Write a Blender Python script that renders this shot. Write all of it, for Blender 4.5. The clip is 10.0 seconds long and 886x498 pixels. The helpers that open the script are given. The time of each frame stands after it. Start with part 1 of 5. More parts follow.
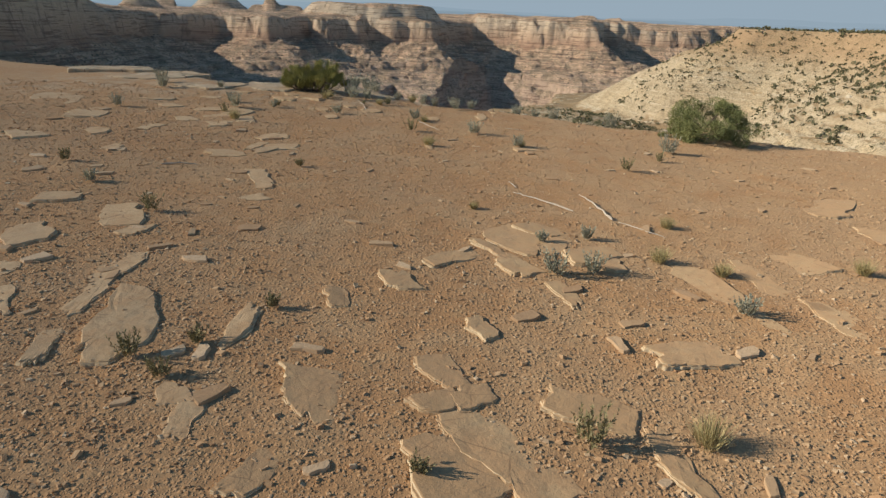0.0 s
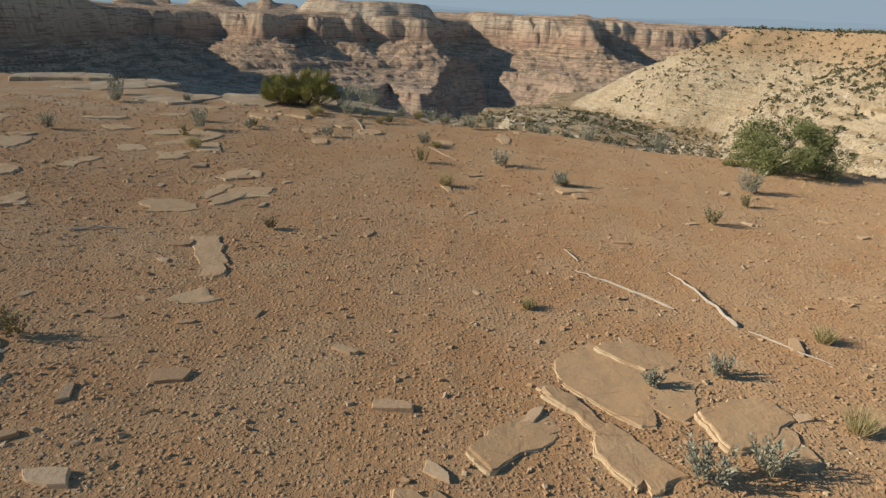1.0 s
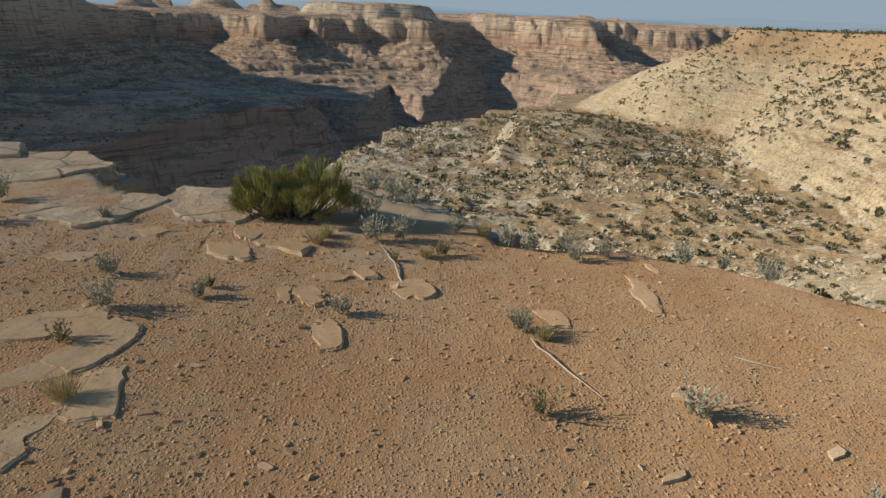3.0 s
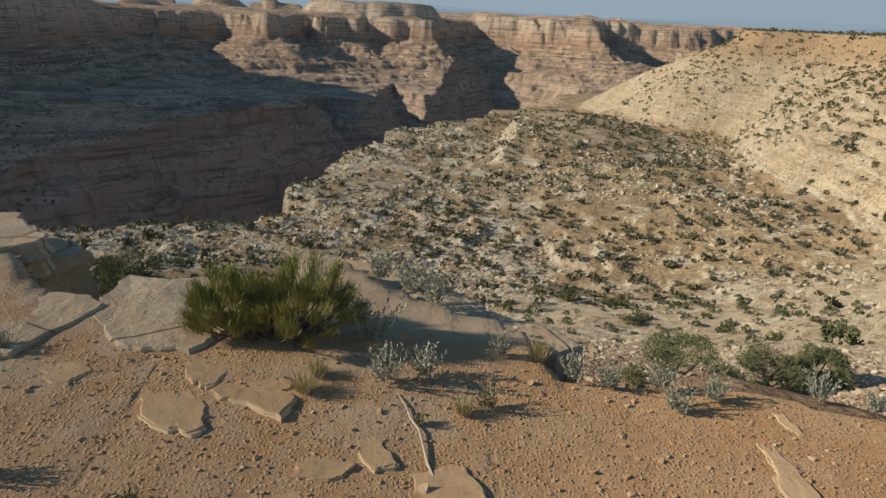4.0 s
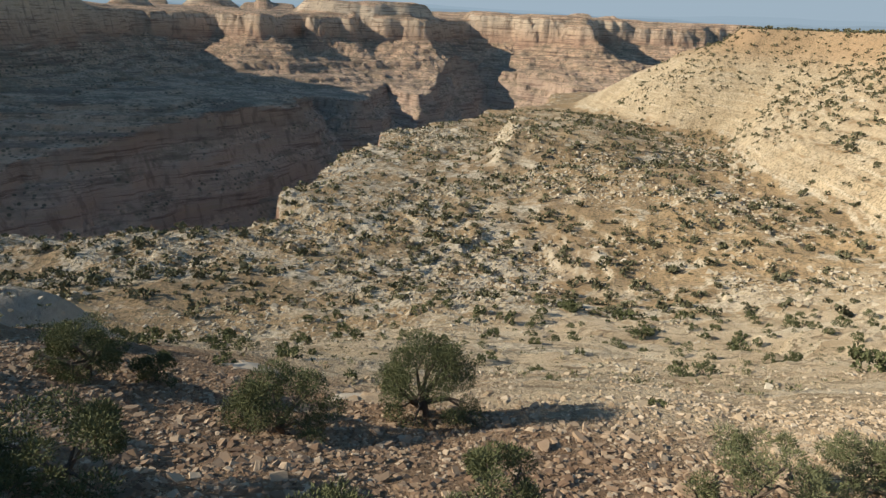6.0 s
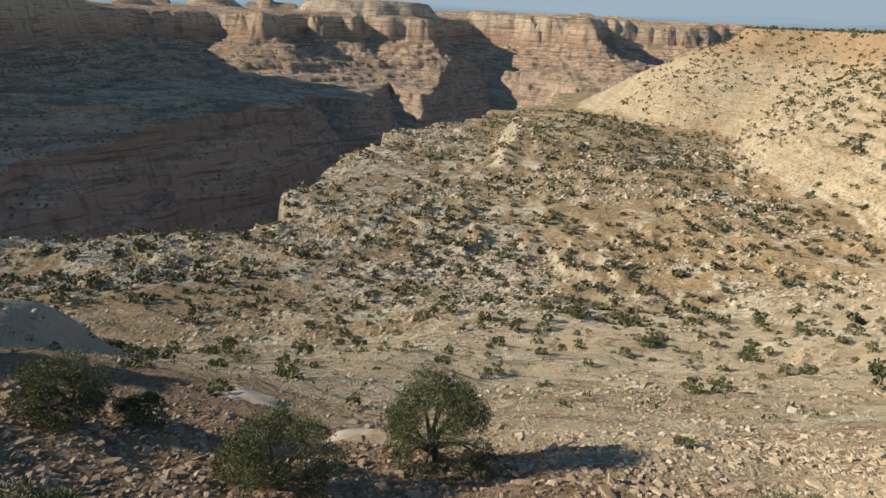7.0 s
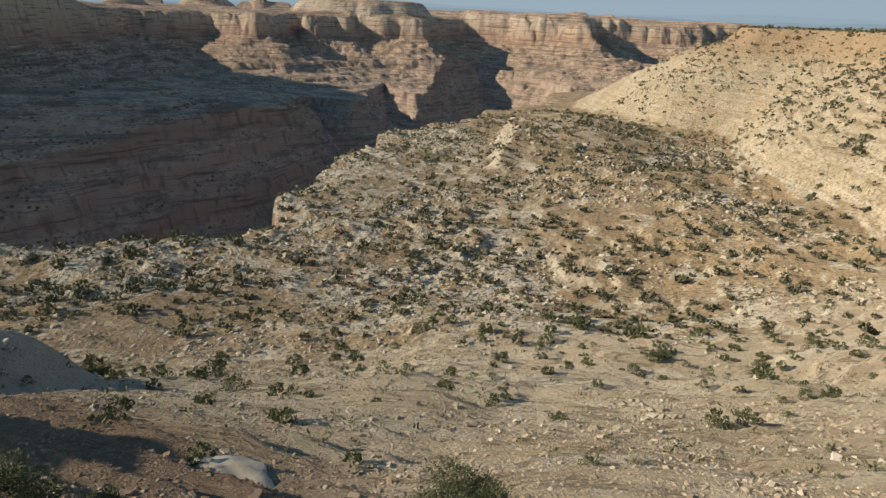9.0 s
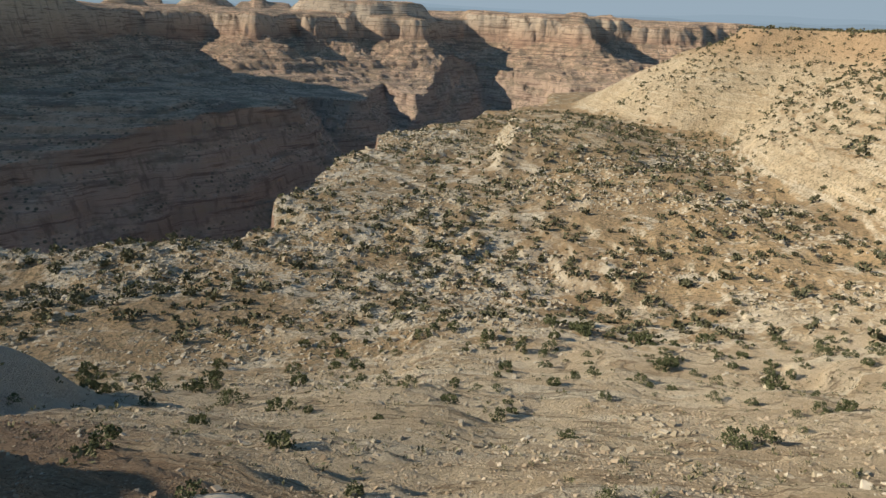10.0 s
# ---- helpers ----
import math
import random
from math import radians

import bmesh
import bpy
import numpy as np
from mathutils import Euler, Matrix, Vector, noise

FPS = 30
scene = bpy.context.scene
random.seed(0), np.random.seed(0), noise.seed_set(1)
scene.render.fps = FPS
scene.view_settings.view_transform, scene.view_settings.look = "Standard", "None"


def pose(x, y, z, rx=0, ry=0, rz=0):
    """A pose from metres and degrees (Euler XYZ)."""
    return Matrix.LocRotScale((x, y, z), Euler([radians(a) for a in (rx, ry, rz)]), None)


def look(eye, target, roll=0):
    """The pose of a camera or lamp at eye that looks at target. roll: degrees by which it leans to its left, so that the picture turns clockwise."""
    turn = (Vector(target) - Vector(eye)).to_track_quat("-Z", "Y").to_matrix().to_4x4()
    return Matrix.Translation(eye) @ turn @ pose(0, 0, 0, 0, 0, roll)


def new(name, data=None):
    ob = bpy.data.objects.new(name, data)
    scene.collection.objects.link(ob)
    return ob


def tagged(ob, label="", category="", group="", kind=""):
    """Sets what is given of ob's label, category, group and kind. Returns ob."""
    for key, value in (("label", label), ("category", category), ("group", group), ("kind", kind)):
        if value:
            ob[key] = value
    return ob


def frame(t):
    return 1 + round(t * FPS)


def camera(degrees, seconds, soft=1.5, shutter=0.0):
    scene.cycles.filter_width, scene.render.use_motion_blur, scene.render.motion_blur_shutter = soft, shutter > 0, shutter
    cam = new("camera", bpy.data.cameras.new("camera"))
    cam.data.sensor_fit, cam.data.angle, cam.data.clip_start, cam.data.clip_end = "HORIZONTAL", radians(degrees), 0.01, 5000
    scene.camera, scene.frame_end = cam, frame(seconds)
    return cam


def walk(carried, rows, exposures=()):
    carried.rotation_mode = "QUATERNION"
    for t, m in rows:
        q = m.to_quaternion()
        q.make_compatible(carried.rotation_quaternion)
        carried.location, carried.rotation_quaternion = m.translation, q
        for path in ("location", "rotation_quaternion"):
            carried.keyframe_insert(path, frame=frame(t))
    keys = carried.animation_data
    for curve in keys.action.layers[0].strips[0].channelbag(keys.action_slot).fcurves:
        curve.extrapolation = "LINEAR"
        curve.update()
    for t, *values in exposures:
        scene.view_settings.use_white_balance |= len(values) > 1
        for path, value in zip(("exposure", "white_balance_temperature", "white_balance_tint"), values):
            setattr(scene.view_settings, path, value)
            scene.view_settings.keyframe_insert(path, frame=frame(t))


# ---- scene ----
cam = camera(70.0, 10.0, soft=1.4)
PATH = [
    (0, (1.564, 1.629, 2.406), (1.638, 3.508, 1.726), 2.2),
    (0.5, (1.467, 3.231, 2.307), (1.548, 5.109, 1.625), 2.5),
    (1, (1.25, 4.775, 2.437), (1.339, 6.653, 1.753), 2.4),
    (1.5, (0.986, 6.311, 2.692), (1.071, 8.189, 2.009), 2.5),
    (2, (0.718, 7.923, 2.936), (0.802, 9.801, 2.252), 2.5),
    (2.5, (0.472, 9.509, 3.068), (0.56, 11.387, 2.385), 2.4),
    (2.7, (0.391, 10.146, 3.088), (0.477, 12.025, 2.408), 2.2),
    (3.8, (0.009, 13.39, 3.47), (0.083, 15.267, 2.784), 2.5),
    (4, (-0.049, 14.001, 3.539), (0.029, 15.879, 2.855), 2.5),
    (4.5, (-0.21, 15.439, 3.76), (-0.131, 17.316, 3.075), 2.5),
    (5, (-0.357, 16.813, 3.919), (-0.278, 18.69, 3.233), 2.5),
    (5.5, (-0.574, 18.098, 4.088), (-0.483, 19.974, 3.401), 2.2),
    (5.7, (-0.67, 18.616, 4.15), (-0.575, 20.493, 3.465), 2.2),
    (6.8, (-1.041, 21.484, 4.658), (-0.955, 23.359, 3.966), 2.2),
    (7, (-1.104, 21.996, 4.701), (-1.018, 23.872, 4.013), 2.2),
    (7.5, (-1.28, 23.286, 4.872), (-1.193, 25.161, 4.183), 2.2),
    (8, (-1.474, 24.657, 4.959), (-1.382, 26.532, 4.27), 2.2),
    (8.5, (-1.668, 25.931, 5.072), (-1.567, 27.806, 4.383), 2.2),
    (9, (-1.869, 27.19, 5.215), (-1.767, 29.065, 4.525), 2.1),
    (9.5, (-2.075, 28.537, 5.288), (-1.967, 30.412, 4.6), 2.1),
    (10, (-2.224, 29.852, 5.329), (-2.121, 31.727, 4.64), 2.1),
]
walk(cam, [(t, look(eye, target, roll)) for t, eye, target, roll in PATH],
     [(0, 0.06), (2, -0.02), (4.2, -0.02), (5.5, 0.23), (7.5, 0.19), (10, 0.10)])


# ---- daylight: low sun from the left, clear sky ----
SUN_EL, SUN_AZ = 25.5, 4.0  # degrees above the horizon; degrees that it stands behind due left
world = bpy.data.worlds.new("sky")
scene.world = world
world.use_nodes = True
wn = world.node_tree
sky = wn.nodes.new("ShaderNodeTexSky")
sky.sky_type = "NISHITA"
sky.sun_disc = False
sky.sun_elevation = radians(SUN_EL)
sky.sun_rotation = radians(270 - SUN_AZ)
sky.air_density, sky.dust_density, sky.ozone_density = 1.0, 0.0, 9.0
sky.altitude = 1800
wn.nodes["Background"].inputs["Strength"].default_value = 0.16
tint = wn.nodes.new("ShaderNodeMix")
tint.data_type, tint.blend_type = "RGBA", "MULTIPLY"
tint.inputs["Factor"].default_value = 1.0
tint.inputs[7].default_value = (1.27, 1.0, 0.69, 1)
wn.links.new(sky.outputs["Color"], tint.inputs[6])
hazy = wn.nodes.new("ShaderNodeMix")
hazy.data_type, hazy.blend_type = "RGBA", "DARKEN"
hazy.inputs["Factor"].default_value = 1.0
hazy.inputs[7].default_value = (1.85, 2.38, 2.85, 1)  # a thin even haze: no part of the sky is brighter
wn.links.new(tint.outputs[2], hazy.inputs[6])
wn.links.new(hazy.outputs[2], wn.nodes["Background"].inputs["Color"])

sun_data = bpy.data.lights.new("sun", "SUN")
sun_data.energy, sun_data.angle, sun_data.color = 4.8, radians(0.55), (1.0, 0.88, 0.715)
sun = new("sun", sun_data)
sun.matrix_world = look((math.cos(radians(SUN_EL)) * -math.cos(radians(SUN_AZ)), math.cos(radians(SUN_EL)) * -math.sin(radians(SUN_AZ)), math.sin(radians(SUN_EL))), (0, 0, 0))

# ---- the shape of the land ----
def hash2(ix, iy, seed):
    """A repeatable random number in 0..1 for each cell."""
    n = (ix.astype(np.int64) * 374761393 + iy.astype(np.int64) * 668265263 + seed * 974634777) & 0xFFFFFFFF
    n = ((n ^ (n >> 13)) * 1274126177) & 0xFFFFFFFF
    return ((n ^ (n >> 16)) & 0xFFFF) / 65535.0


def noise2(x, y, size, seed=0):
    """Smooth noise in -1..1 with features about size metres across."""
    x, y = np.asarray(x, float) / size, np.asarray(y, float) / size
    ix, iy = np.floor(x), np.floor(y)
    fx, fy = x - ix, y - iy
    fx, fy = fx * fx * (3 - 2 * fx), fy * fy * (3 - 2 * fy)
    a, b = hash2(ix, iy, seed), hash2(ix + 1, iy, seed)
    c, d = hash2(ix, iy + 1, seed), hash2(ix + 1, iy + 1, seed)
    return 2 * ((a * (1 - fx) + b * fx) * (1 - fy) + (c * (1 - fx) + d * fx) * fy) - 1


def fbm(x, y, size, octaves=4, seed=0, gain=0.5):
    out, amp, total = 0.0, 1.0, 0.0
    for o in range(octaves):
        # each octave is turned a little, so that the grid doesn't show
        a = 0.6 * o + 0.3
        out = out + amp * noise2(x * math.cos(a) - y * math.sin(a), x * math.sin(a) + y * math.cos(a), size / 2 ** o, seed + 17 * o)
        total += amp
        amp *= gain
    return out / total


def ridged(x, y, size, octaves=4, seed=0):
    out, amp, total = 0.0, 1.0, 0.0
    for o in range(octaves):
        a = 0.7 * o + 0.2
        n = noise2(x * math.cos(a) - y * math.sin(a), x * math.sin(a) + y * math.cos(a), size / 2 ** o, seed + 31 * o)
        out = out + amp * (1 - 2 * np.abs(n))
        total += amp
        amp *= 0.5
    return out / total


def side_of(x, y, line):
    """Distance to a polyline, positive on its right-hand side as it runs."""
    best, sign, apart = np.full(np.shape(x), 1e9), np.ones(np.shape(x)), np.zeros(np.shape(x))
    for (ax, ay), (bx, by) in zip(line[:-1], line[1:]):
        dx, dy = bx - ax, by - ay
        size = math.hypot(dx, dy)
        t = np.clip(((x - ax) * dx + (y - ay) * dy) / size ** 2, 0, 1)
        d = np.hypot(x - ax - t * dx, y - ay - t * dy)
        cross = (dx * (y - ay) - dy * (x - ax)) / size
        # at a shared corner the segment that the place lies squarer to decides the side
        near = (d < best - 1e-6) | ((d < best + 1e-6) & (np.abs(cross) > apart))
        best = np.where(near, d, best)
        sign = np.where(near, np.where(cross > 0, -1.0, 1.0), sign)
        apart = np.where(near, np.abs(cross), apart)
    return best * sign


def smax(a, b, k):
    h = np.clip(0.5 + 0.5 * (a - b) / k, 0, 1)
    return b * (1 - h) + a * h + k * h * (1 - h)


def smooth(a, b, x):
    t = np.clip((x - a) / (b - a), 0, 1)
    return t * t * (3 - 2 * t)


# lines of the plan, in metres: the rim of the plateau from which the camera starts and which swings round to the right,
# the edge of the bench above the gorge, and the rim of the opposite side
RIM = [(-420, -260), (-190, -40), (-70, 18), (-45, 31), (-33, 34), (-26, 32), (-17, 26), (-9, 23.4), (-7, 23.5), (-5.6, 22.5), (-4.6, 21.2), (-3.9, 20.5), (-3.3, 20.6), (-2.5, 21.1), (-1.9, 21.3), (-1.5, 22.2), (-1.0, 22.2), (-0.2, 21.4), (0.5, 20.9),
       (1.1, 20.5), (1.35, 19.6), (2.8, 19.5), (4.4, 19), (6.6, 17.9), (10, 17), (16, 16), (30, 14), (80, 12),
       (160, 40), (266, 170), (284, 340), (342, 440), (398, 560), (390, 650), (336, 704), (358, 740), (440, 770), (640, 800), (1500, 1000), (3600, 1500)]
EDGE = [(-900, -300), (-420, 120), (-205, 258), (-136, 254), (-124, 276), (-78, 277), (-62, 294), (-66, 342), (-54, 358), (-58, 464), (-31, 496),
        (-31, 580), (14, 640), (42, 698), (110, 858), (176, 930), (262, 1260), (360, 1330), (760, 1800), (1500, 2200), (3600, 2900)]
FAR_RIM = [(-2500, -500), (-1250, 250), (-900, 900), (-770, 1300), (-760, 1620), (-840, 2000), (-650, 2150), (-500, 2020), (-430, 2040), (-425, 2200), (-390, 2280), (-350, 2230), (-230, 2260), (-210, 2340), (40, 2270),
           (75, 2500), (200, 2720), (330, 2680), (655, 2420), (690, 2600), (770, 2800), (1230, 2760), (1300, 3000), (1700, 3100), (3600, 3300)]
# the lower edge on the opposite side, where its slopes break off into the gorge
INNER = [(-2200, -900), (-1100, 0), (-760, 350), (-520, 640), (-380, 860), (-225, 1050), (-200, 1100), (-250, 1260), (-228, 1500), (-140, 1400), (-98, 1440), (-112, 1650), (-86, 1880), (-40, 1770), (0, 1690), (40, 1760),
         (75, 1990), (120, 2230), (210, 2360), (300, 2330), (380, 2180), (480, 2000), (640, 1960), (900, 2150), (1500, 2500), (3600, 3000)]


def slope_profile(s):
    """The height below the rim at s metres from it."""
    return np.interp(s, [-5, 0, 0.5, 1.2, 10, 22, 36, 52, 70, 90, 110, 135, 170, 230, 340], [0, 0, -1.6, -3.0, -7.8, -13.2, -20.6, -29.5, -40, -49.5, -57.5, -64, -74, -95, -150])


def hill_profile(s):
    """The same under the high ground to the right: a red cap, then bare rock, steepest at its foot."""
    return np.interp(s, [-5, 0, 3, 12, 35, 65, 86, 99, 116, 150, 230], [0, 0, -3, -9, -26, -44, -57, -72, -88, -104, -160])


def plateau_height(x, y):
    """The gently tilted top on which the camera starts, and the plateau that it belongs to."""
    near = 0.016 * (y - 8) - 0.035 * np.clip(x - 1, -8, 12)
    near = near + 0.12 * smooth(17.5, 20, y) * (1 - smooth(-1, 1.5, x)) * smooth(-7, -4, x)
    near = near + 0.05 * fbm(x, y, 3.0, 3, 5) + 0.012 * fbm(x, y, 0.45, 2, 6)
    # an added rise to the left, mostly out of view, to shade the slope
    near = near + 1.0 * smooth(-12, -24, x)
    away = smooth(25, 120, np.hypot(x, y - 8))
    return near * (1 - away) + away * (5 + 2.5 * fbm(x, y, 180, 3, 8))


def bench_height(x, y):
    low = np.interp(y, [0, 200, 262, 400, 500, 700, 1000, 1500, 2500], [-78, -80, -82, -85, -88.5, -97, -113, -136, -160])
    return low + 12 * smooth(10, 130, x) * (1 - smooth(330, 560, y))  # it rises towards the hill


def ledges(z, step, wobble, sharp):
    """Turns an even slope into steps of about the given height."""
    t = z / step + wobble
    f = t - np.floor(t)
    return (np.floor(t) + smooth(0.5 - sharp, 0.5 + sharp, f) - wobble) * step


def near_side(x, y):
    s = -side_of(x, y, RIM)
    apart = s
    dist = np.hypot(x, y - 20)
    far = smooth(20, 90, dist)
    s = s + far * (10 * fbm(x, y, 90, 4, 21) + 2.5 * fbm(x, y, 16, 2, 22)) + (1 - far) * 0.55 * fbm(x, y, 3.5, 3, 23)
    top = plateau_height(x, y)
    sp = np.maximum(s, 0)
    hill = smooth(180, 340, np.hypot(x, y)) * smooth(0, 120, x)
    soft = smooth(1.5, 3.5, x) * (1 - smooth(8, 22, s))  # east of the rock platform the dirt rolls over without a cliff
    fall = slope_profile(sp) * (1 - soft) + soft * np.interp(sp, [0, 0.6, 2, 5, 10, 22, 36], [0, -0.25, -1.4, -4.1, -7.8, -12.9, -20.3])
    slope = fall * (1 - hill) + hill * hill_profile(sp)
    slope = slope + top * (1 - smooth(0, 14, s))
    # the slope leans to the left, towards the gorge
    lean = np.where(x > 0, 6.5 * (1 - np.exp(-np.abs(x) / 30)) * smooth(6, 30, s), -7 * (1 - np.exp(-np.abs(x) / 18)) * smooth(36, 90, y))
    slope = slope + lean * (1 - smooth(125, 200, dist))
    # ledges of harder rock and shallow gullies on the slope
    on = smooth(5, 28, s)
    slope = slope + on * ((0.35 + 0.25 * smooth(70, 130, dist)) * ridged(x, y, 30, 4, 41) + 0.5 * fbm(x, y, 5, 4, 42)) + on * far * 0.9 * ridged(x + 0.3 * y, y, 70, 3, 43) + on * hill * (2.6 * ridged(0.45 * x + 0.5 * y, 0.9 * y - 0.8 * x, 60, 5, 45) - 1.0)
    slope = slope * (1 - 0.32 * on * hill) + 0.32 * on * hill * ledges(slope, 5.5, 0.9 * fbm(x, y, 110, 4, 48), 0.14)
    step = on * (0.62 + 0.15 * smooth(70, 130, dist))
    slope = slope * (1 - step) + step * ledges(slope, 1.9, 1.1 * fbm(x, y, 60, 4, 44), 0.18)
    # a rib of rock that runs down on the left of the slope
    t = np.clip(((x + 38) * -8 + (y - 36) * 46) / (8 ** 2 + 46 ** 2), 0, 1)
    off = np.hypot(x + 38 + 8 * t, y - 36 - 46 * t)
    slope = smax(slope, -15.2 - 9 * t - (off / 9) ** 2 * 5.5 + 0.6 * fbm(x, y, 9, 3, 47), 2.5)
    # an added knob, out of view on the left, that shades the slope
    q = np.hypot((x + 50) / 12.5, (y - 42) / 14) + 0.12 * fbm(x, y, 7, 3, 49)
    slope = np.where(q < 1.25, np.maximum(slope, -1.8 - 40 * smooth(0.85, 1.25, q)), slope)
    # a rounded nose of bare rock that runs out from the high corner
    t = np.clip(((x - 340) * -85 + (y - 725) * 240) / (85 ** 2 + 240 ** 2), 0, 1)
    off = np.hypot(x - 340 + 85 * t, y - 725 - 240 * t)
    slope = smax(slope, -8 - 95 * t ** 1.2 - (off / 62) ** 2 * 30 + 4 * ridged(x, y, 40, 3, 46), 6)
    bench = bench_height(x, y) + 4.2 * ridged(x, y, 85, 5, 51) + 2.0 * ridged(x, y, 17, 3, 52) * (0.4 + 0.6 * smooth(-0.2, 0.5, fbm(x, y, 120, 2, 54)))
    bench = 0.4 * bench + 0.6 * ledges(bench, 3.0, 1.3 * fbm(x, y, 45, 3, 53), 0.2)
    # a raised block of the bench with a short white cliff along its left side
    k = side_of(x, y, [(30, 385), (50, 432), (62, 520), (86, 640), (130, 720)])
    bench = bench + 15 * smooth(0, 15, k + 11 * fbm(x, y, 30, 4, 55)) * (1 - smooth(30, 190, k)) * smooth(385, 430, y) * (1 - smooth(640, 740, y))
    low = smax(slope, bench, 9.0)
    # the gorge
    e = side_of(x, y, EDGE) + 7 * fbm(x, y, 60, 4, 61)
    drop = np.interp(-e, [-14, 0, 6, 40, 46, 120, 128, 420, 900], [0, -2, -38, -62, -100, -138, -175, -235, -300])
    low = np.where(e < 14, np.maximum(low + drop, -300), low)
    return np.where(s <= 0, top, low), s, e, apart


def far_side(x, y):
    """Height of the opposite side, and how far each place lies in front of its rim."""
    d = side_of(x, y, FAR_RIM)
    near_left = smooth(-150, -500, x) * (1 - smooth(1300, 1900, y))
    d = d * (1 + 0.12 * near_left)
    d = d + 44 * fbm(x, y, 260, 3, 71) + 26 * ridged(x, y, 95, 4, 78) + smooth(-10, 40, d) * 42 * (0.2 + ridged(x, y, 150, 4, 72)) * (1 - smooth(420, 620, d)) + 10 * fbm(x, y, 40, 3, 76) + 11 * ridged(x, y, 38, 3, 83)
    deep = np.where(d > 20, 20 + (d - 20) * (1 + 0.12 * fbm(x, y, 170, 3, 80)), d * (1 + 0.3 * fbm(x, y, 120, 2, 81)))
    z = np.interp(deep, [-300, -70, -22, 0, 8, 20, 110, 118, 220, 228, 330, 342, 480, 700], [4, 3, -3, -11, -38, -70, -104, -110, -138, -148, -164, -172, -184, -190])
    z = z + 52 * smooth(1750, 1050, y) * smooth(650, 1000, y) * smooth(120, 420, deep)  # the near part of the lower slopes lies higher
    g = side_of(x, y, INNER) + 45 * fbm(x, y, 160, 3, 87) * (1 - smooth(950, 1100, y)) + 24 * fbm(x, y, 210, 3, 84) + 20 * ridged(x, y, 80, 4, 85) + 7 * fbm(x, y, 30, 3, 86)
    z = z + np.interp(g, [-60, 0, 6, 40, 46, 90, 97, 150, 158, 220, 330], [0, -5, -26, -48, -64, -88, -106, -134, -150, -185, -230])
    z = np.maximum(z, -300)
    rough = smooth(0, 40, d) * smooth(-300, -290, z)
    z = z + rough * (2.2 * ridged(x, y, 52, 4, 73) + 1.0 * fbm(x, y, 12, 2, 74))
    z = z * (1 - 0.78 * rough) + 0.78 * rough * ledges(z, 9.0, 0.8 * fbm(x, y, 300, 3, 77) + 0.22 * fbm(x, y, 60, 3, 82), 0.17)
    z = z + smooth(-5, -120, d) * (9 * fbm(x, y, 300, 4, 75) + 6 * smooth(-40, -90, d) * smooth(0.0, 0.3, fbm(x, y, 220, 3, 79)))
    return z, d


# rounded domes and flat-topped mesas on the far plateau: place, half widths, height, softness of the sides
# first mesa unseen, added to shade the left wall; second raised for it
MESAS = [(-1250, 650, 420, 460, 230, 0.4), (-1230, 1300, 470, 560, 235, 0.42), (-985, 2380, 62, 90, 62, 0.9), (-745, 2480, 100, 90, 62, 0.75), (-190, 2540, 255, 200, 44, 0.16),
         (250, 3500, 360, 300, 26, 0.2), (560, 2860, 380, 330, 24, 0.12), (1200, 3300, 520, 460, 14, 0.12)]
MESAS_FAR = [(-1640, 4300, 95, 60, 62, 0.25), (-1050, 4400, 110, 60, 40, 0.4), (-900, 4400, 150, 60, 46, 0.2), (-1750, 4500, 260, 60, 34, 0.2)]


def land(x, y):
    """Height of the ground, and which stretch of country each place belongs to."""
    zn, s, e, apart = near_side(x, y)
    zf, d = far_side(x, y)
    w = 1 + 0.2 * fbm(x, y, 120, 4, 91)
    for mx, my, ax, ay, h, soft in MESAS + MESAS_FAR:
        q = np.hypot((x - mx) / ax, (y - my) / ay) * w
        zf = zf + h * (1 - smooth(1 - soft, 1.0 + 0.3 * soft, q)) * smooth(60, -20, d)
    z = np.maximum(zn, zf)
    region = np.where(zf > zn, 3, np.where(s <= 0.0, 0, np.where(e < 0, 3, np.where((np.hypot(x, y) > 250) & (x > 100) & (z > bench_height(x, y) + 6), 4, np.where(apart < 110, 1, 2)))))
    return z, region

# ---- materials ----
def material(name, build):
    m = bpy.data.materials.new(name)
    m.use_nodes = True
    build(Tree(m.node_tree))
    return m


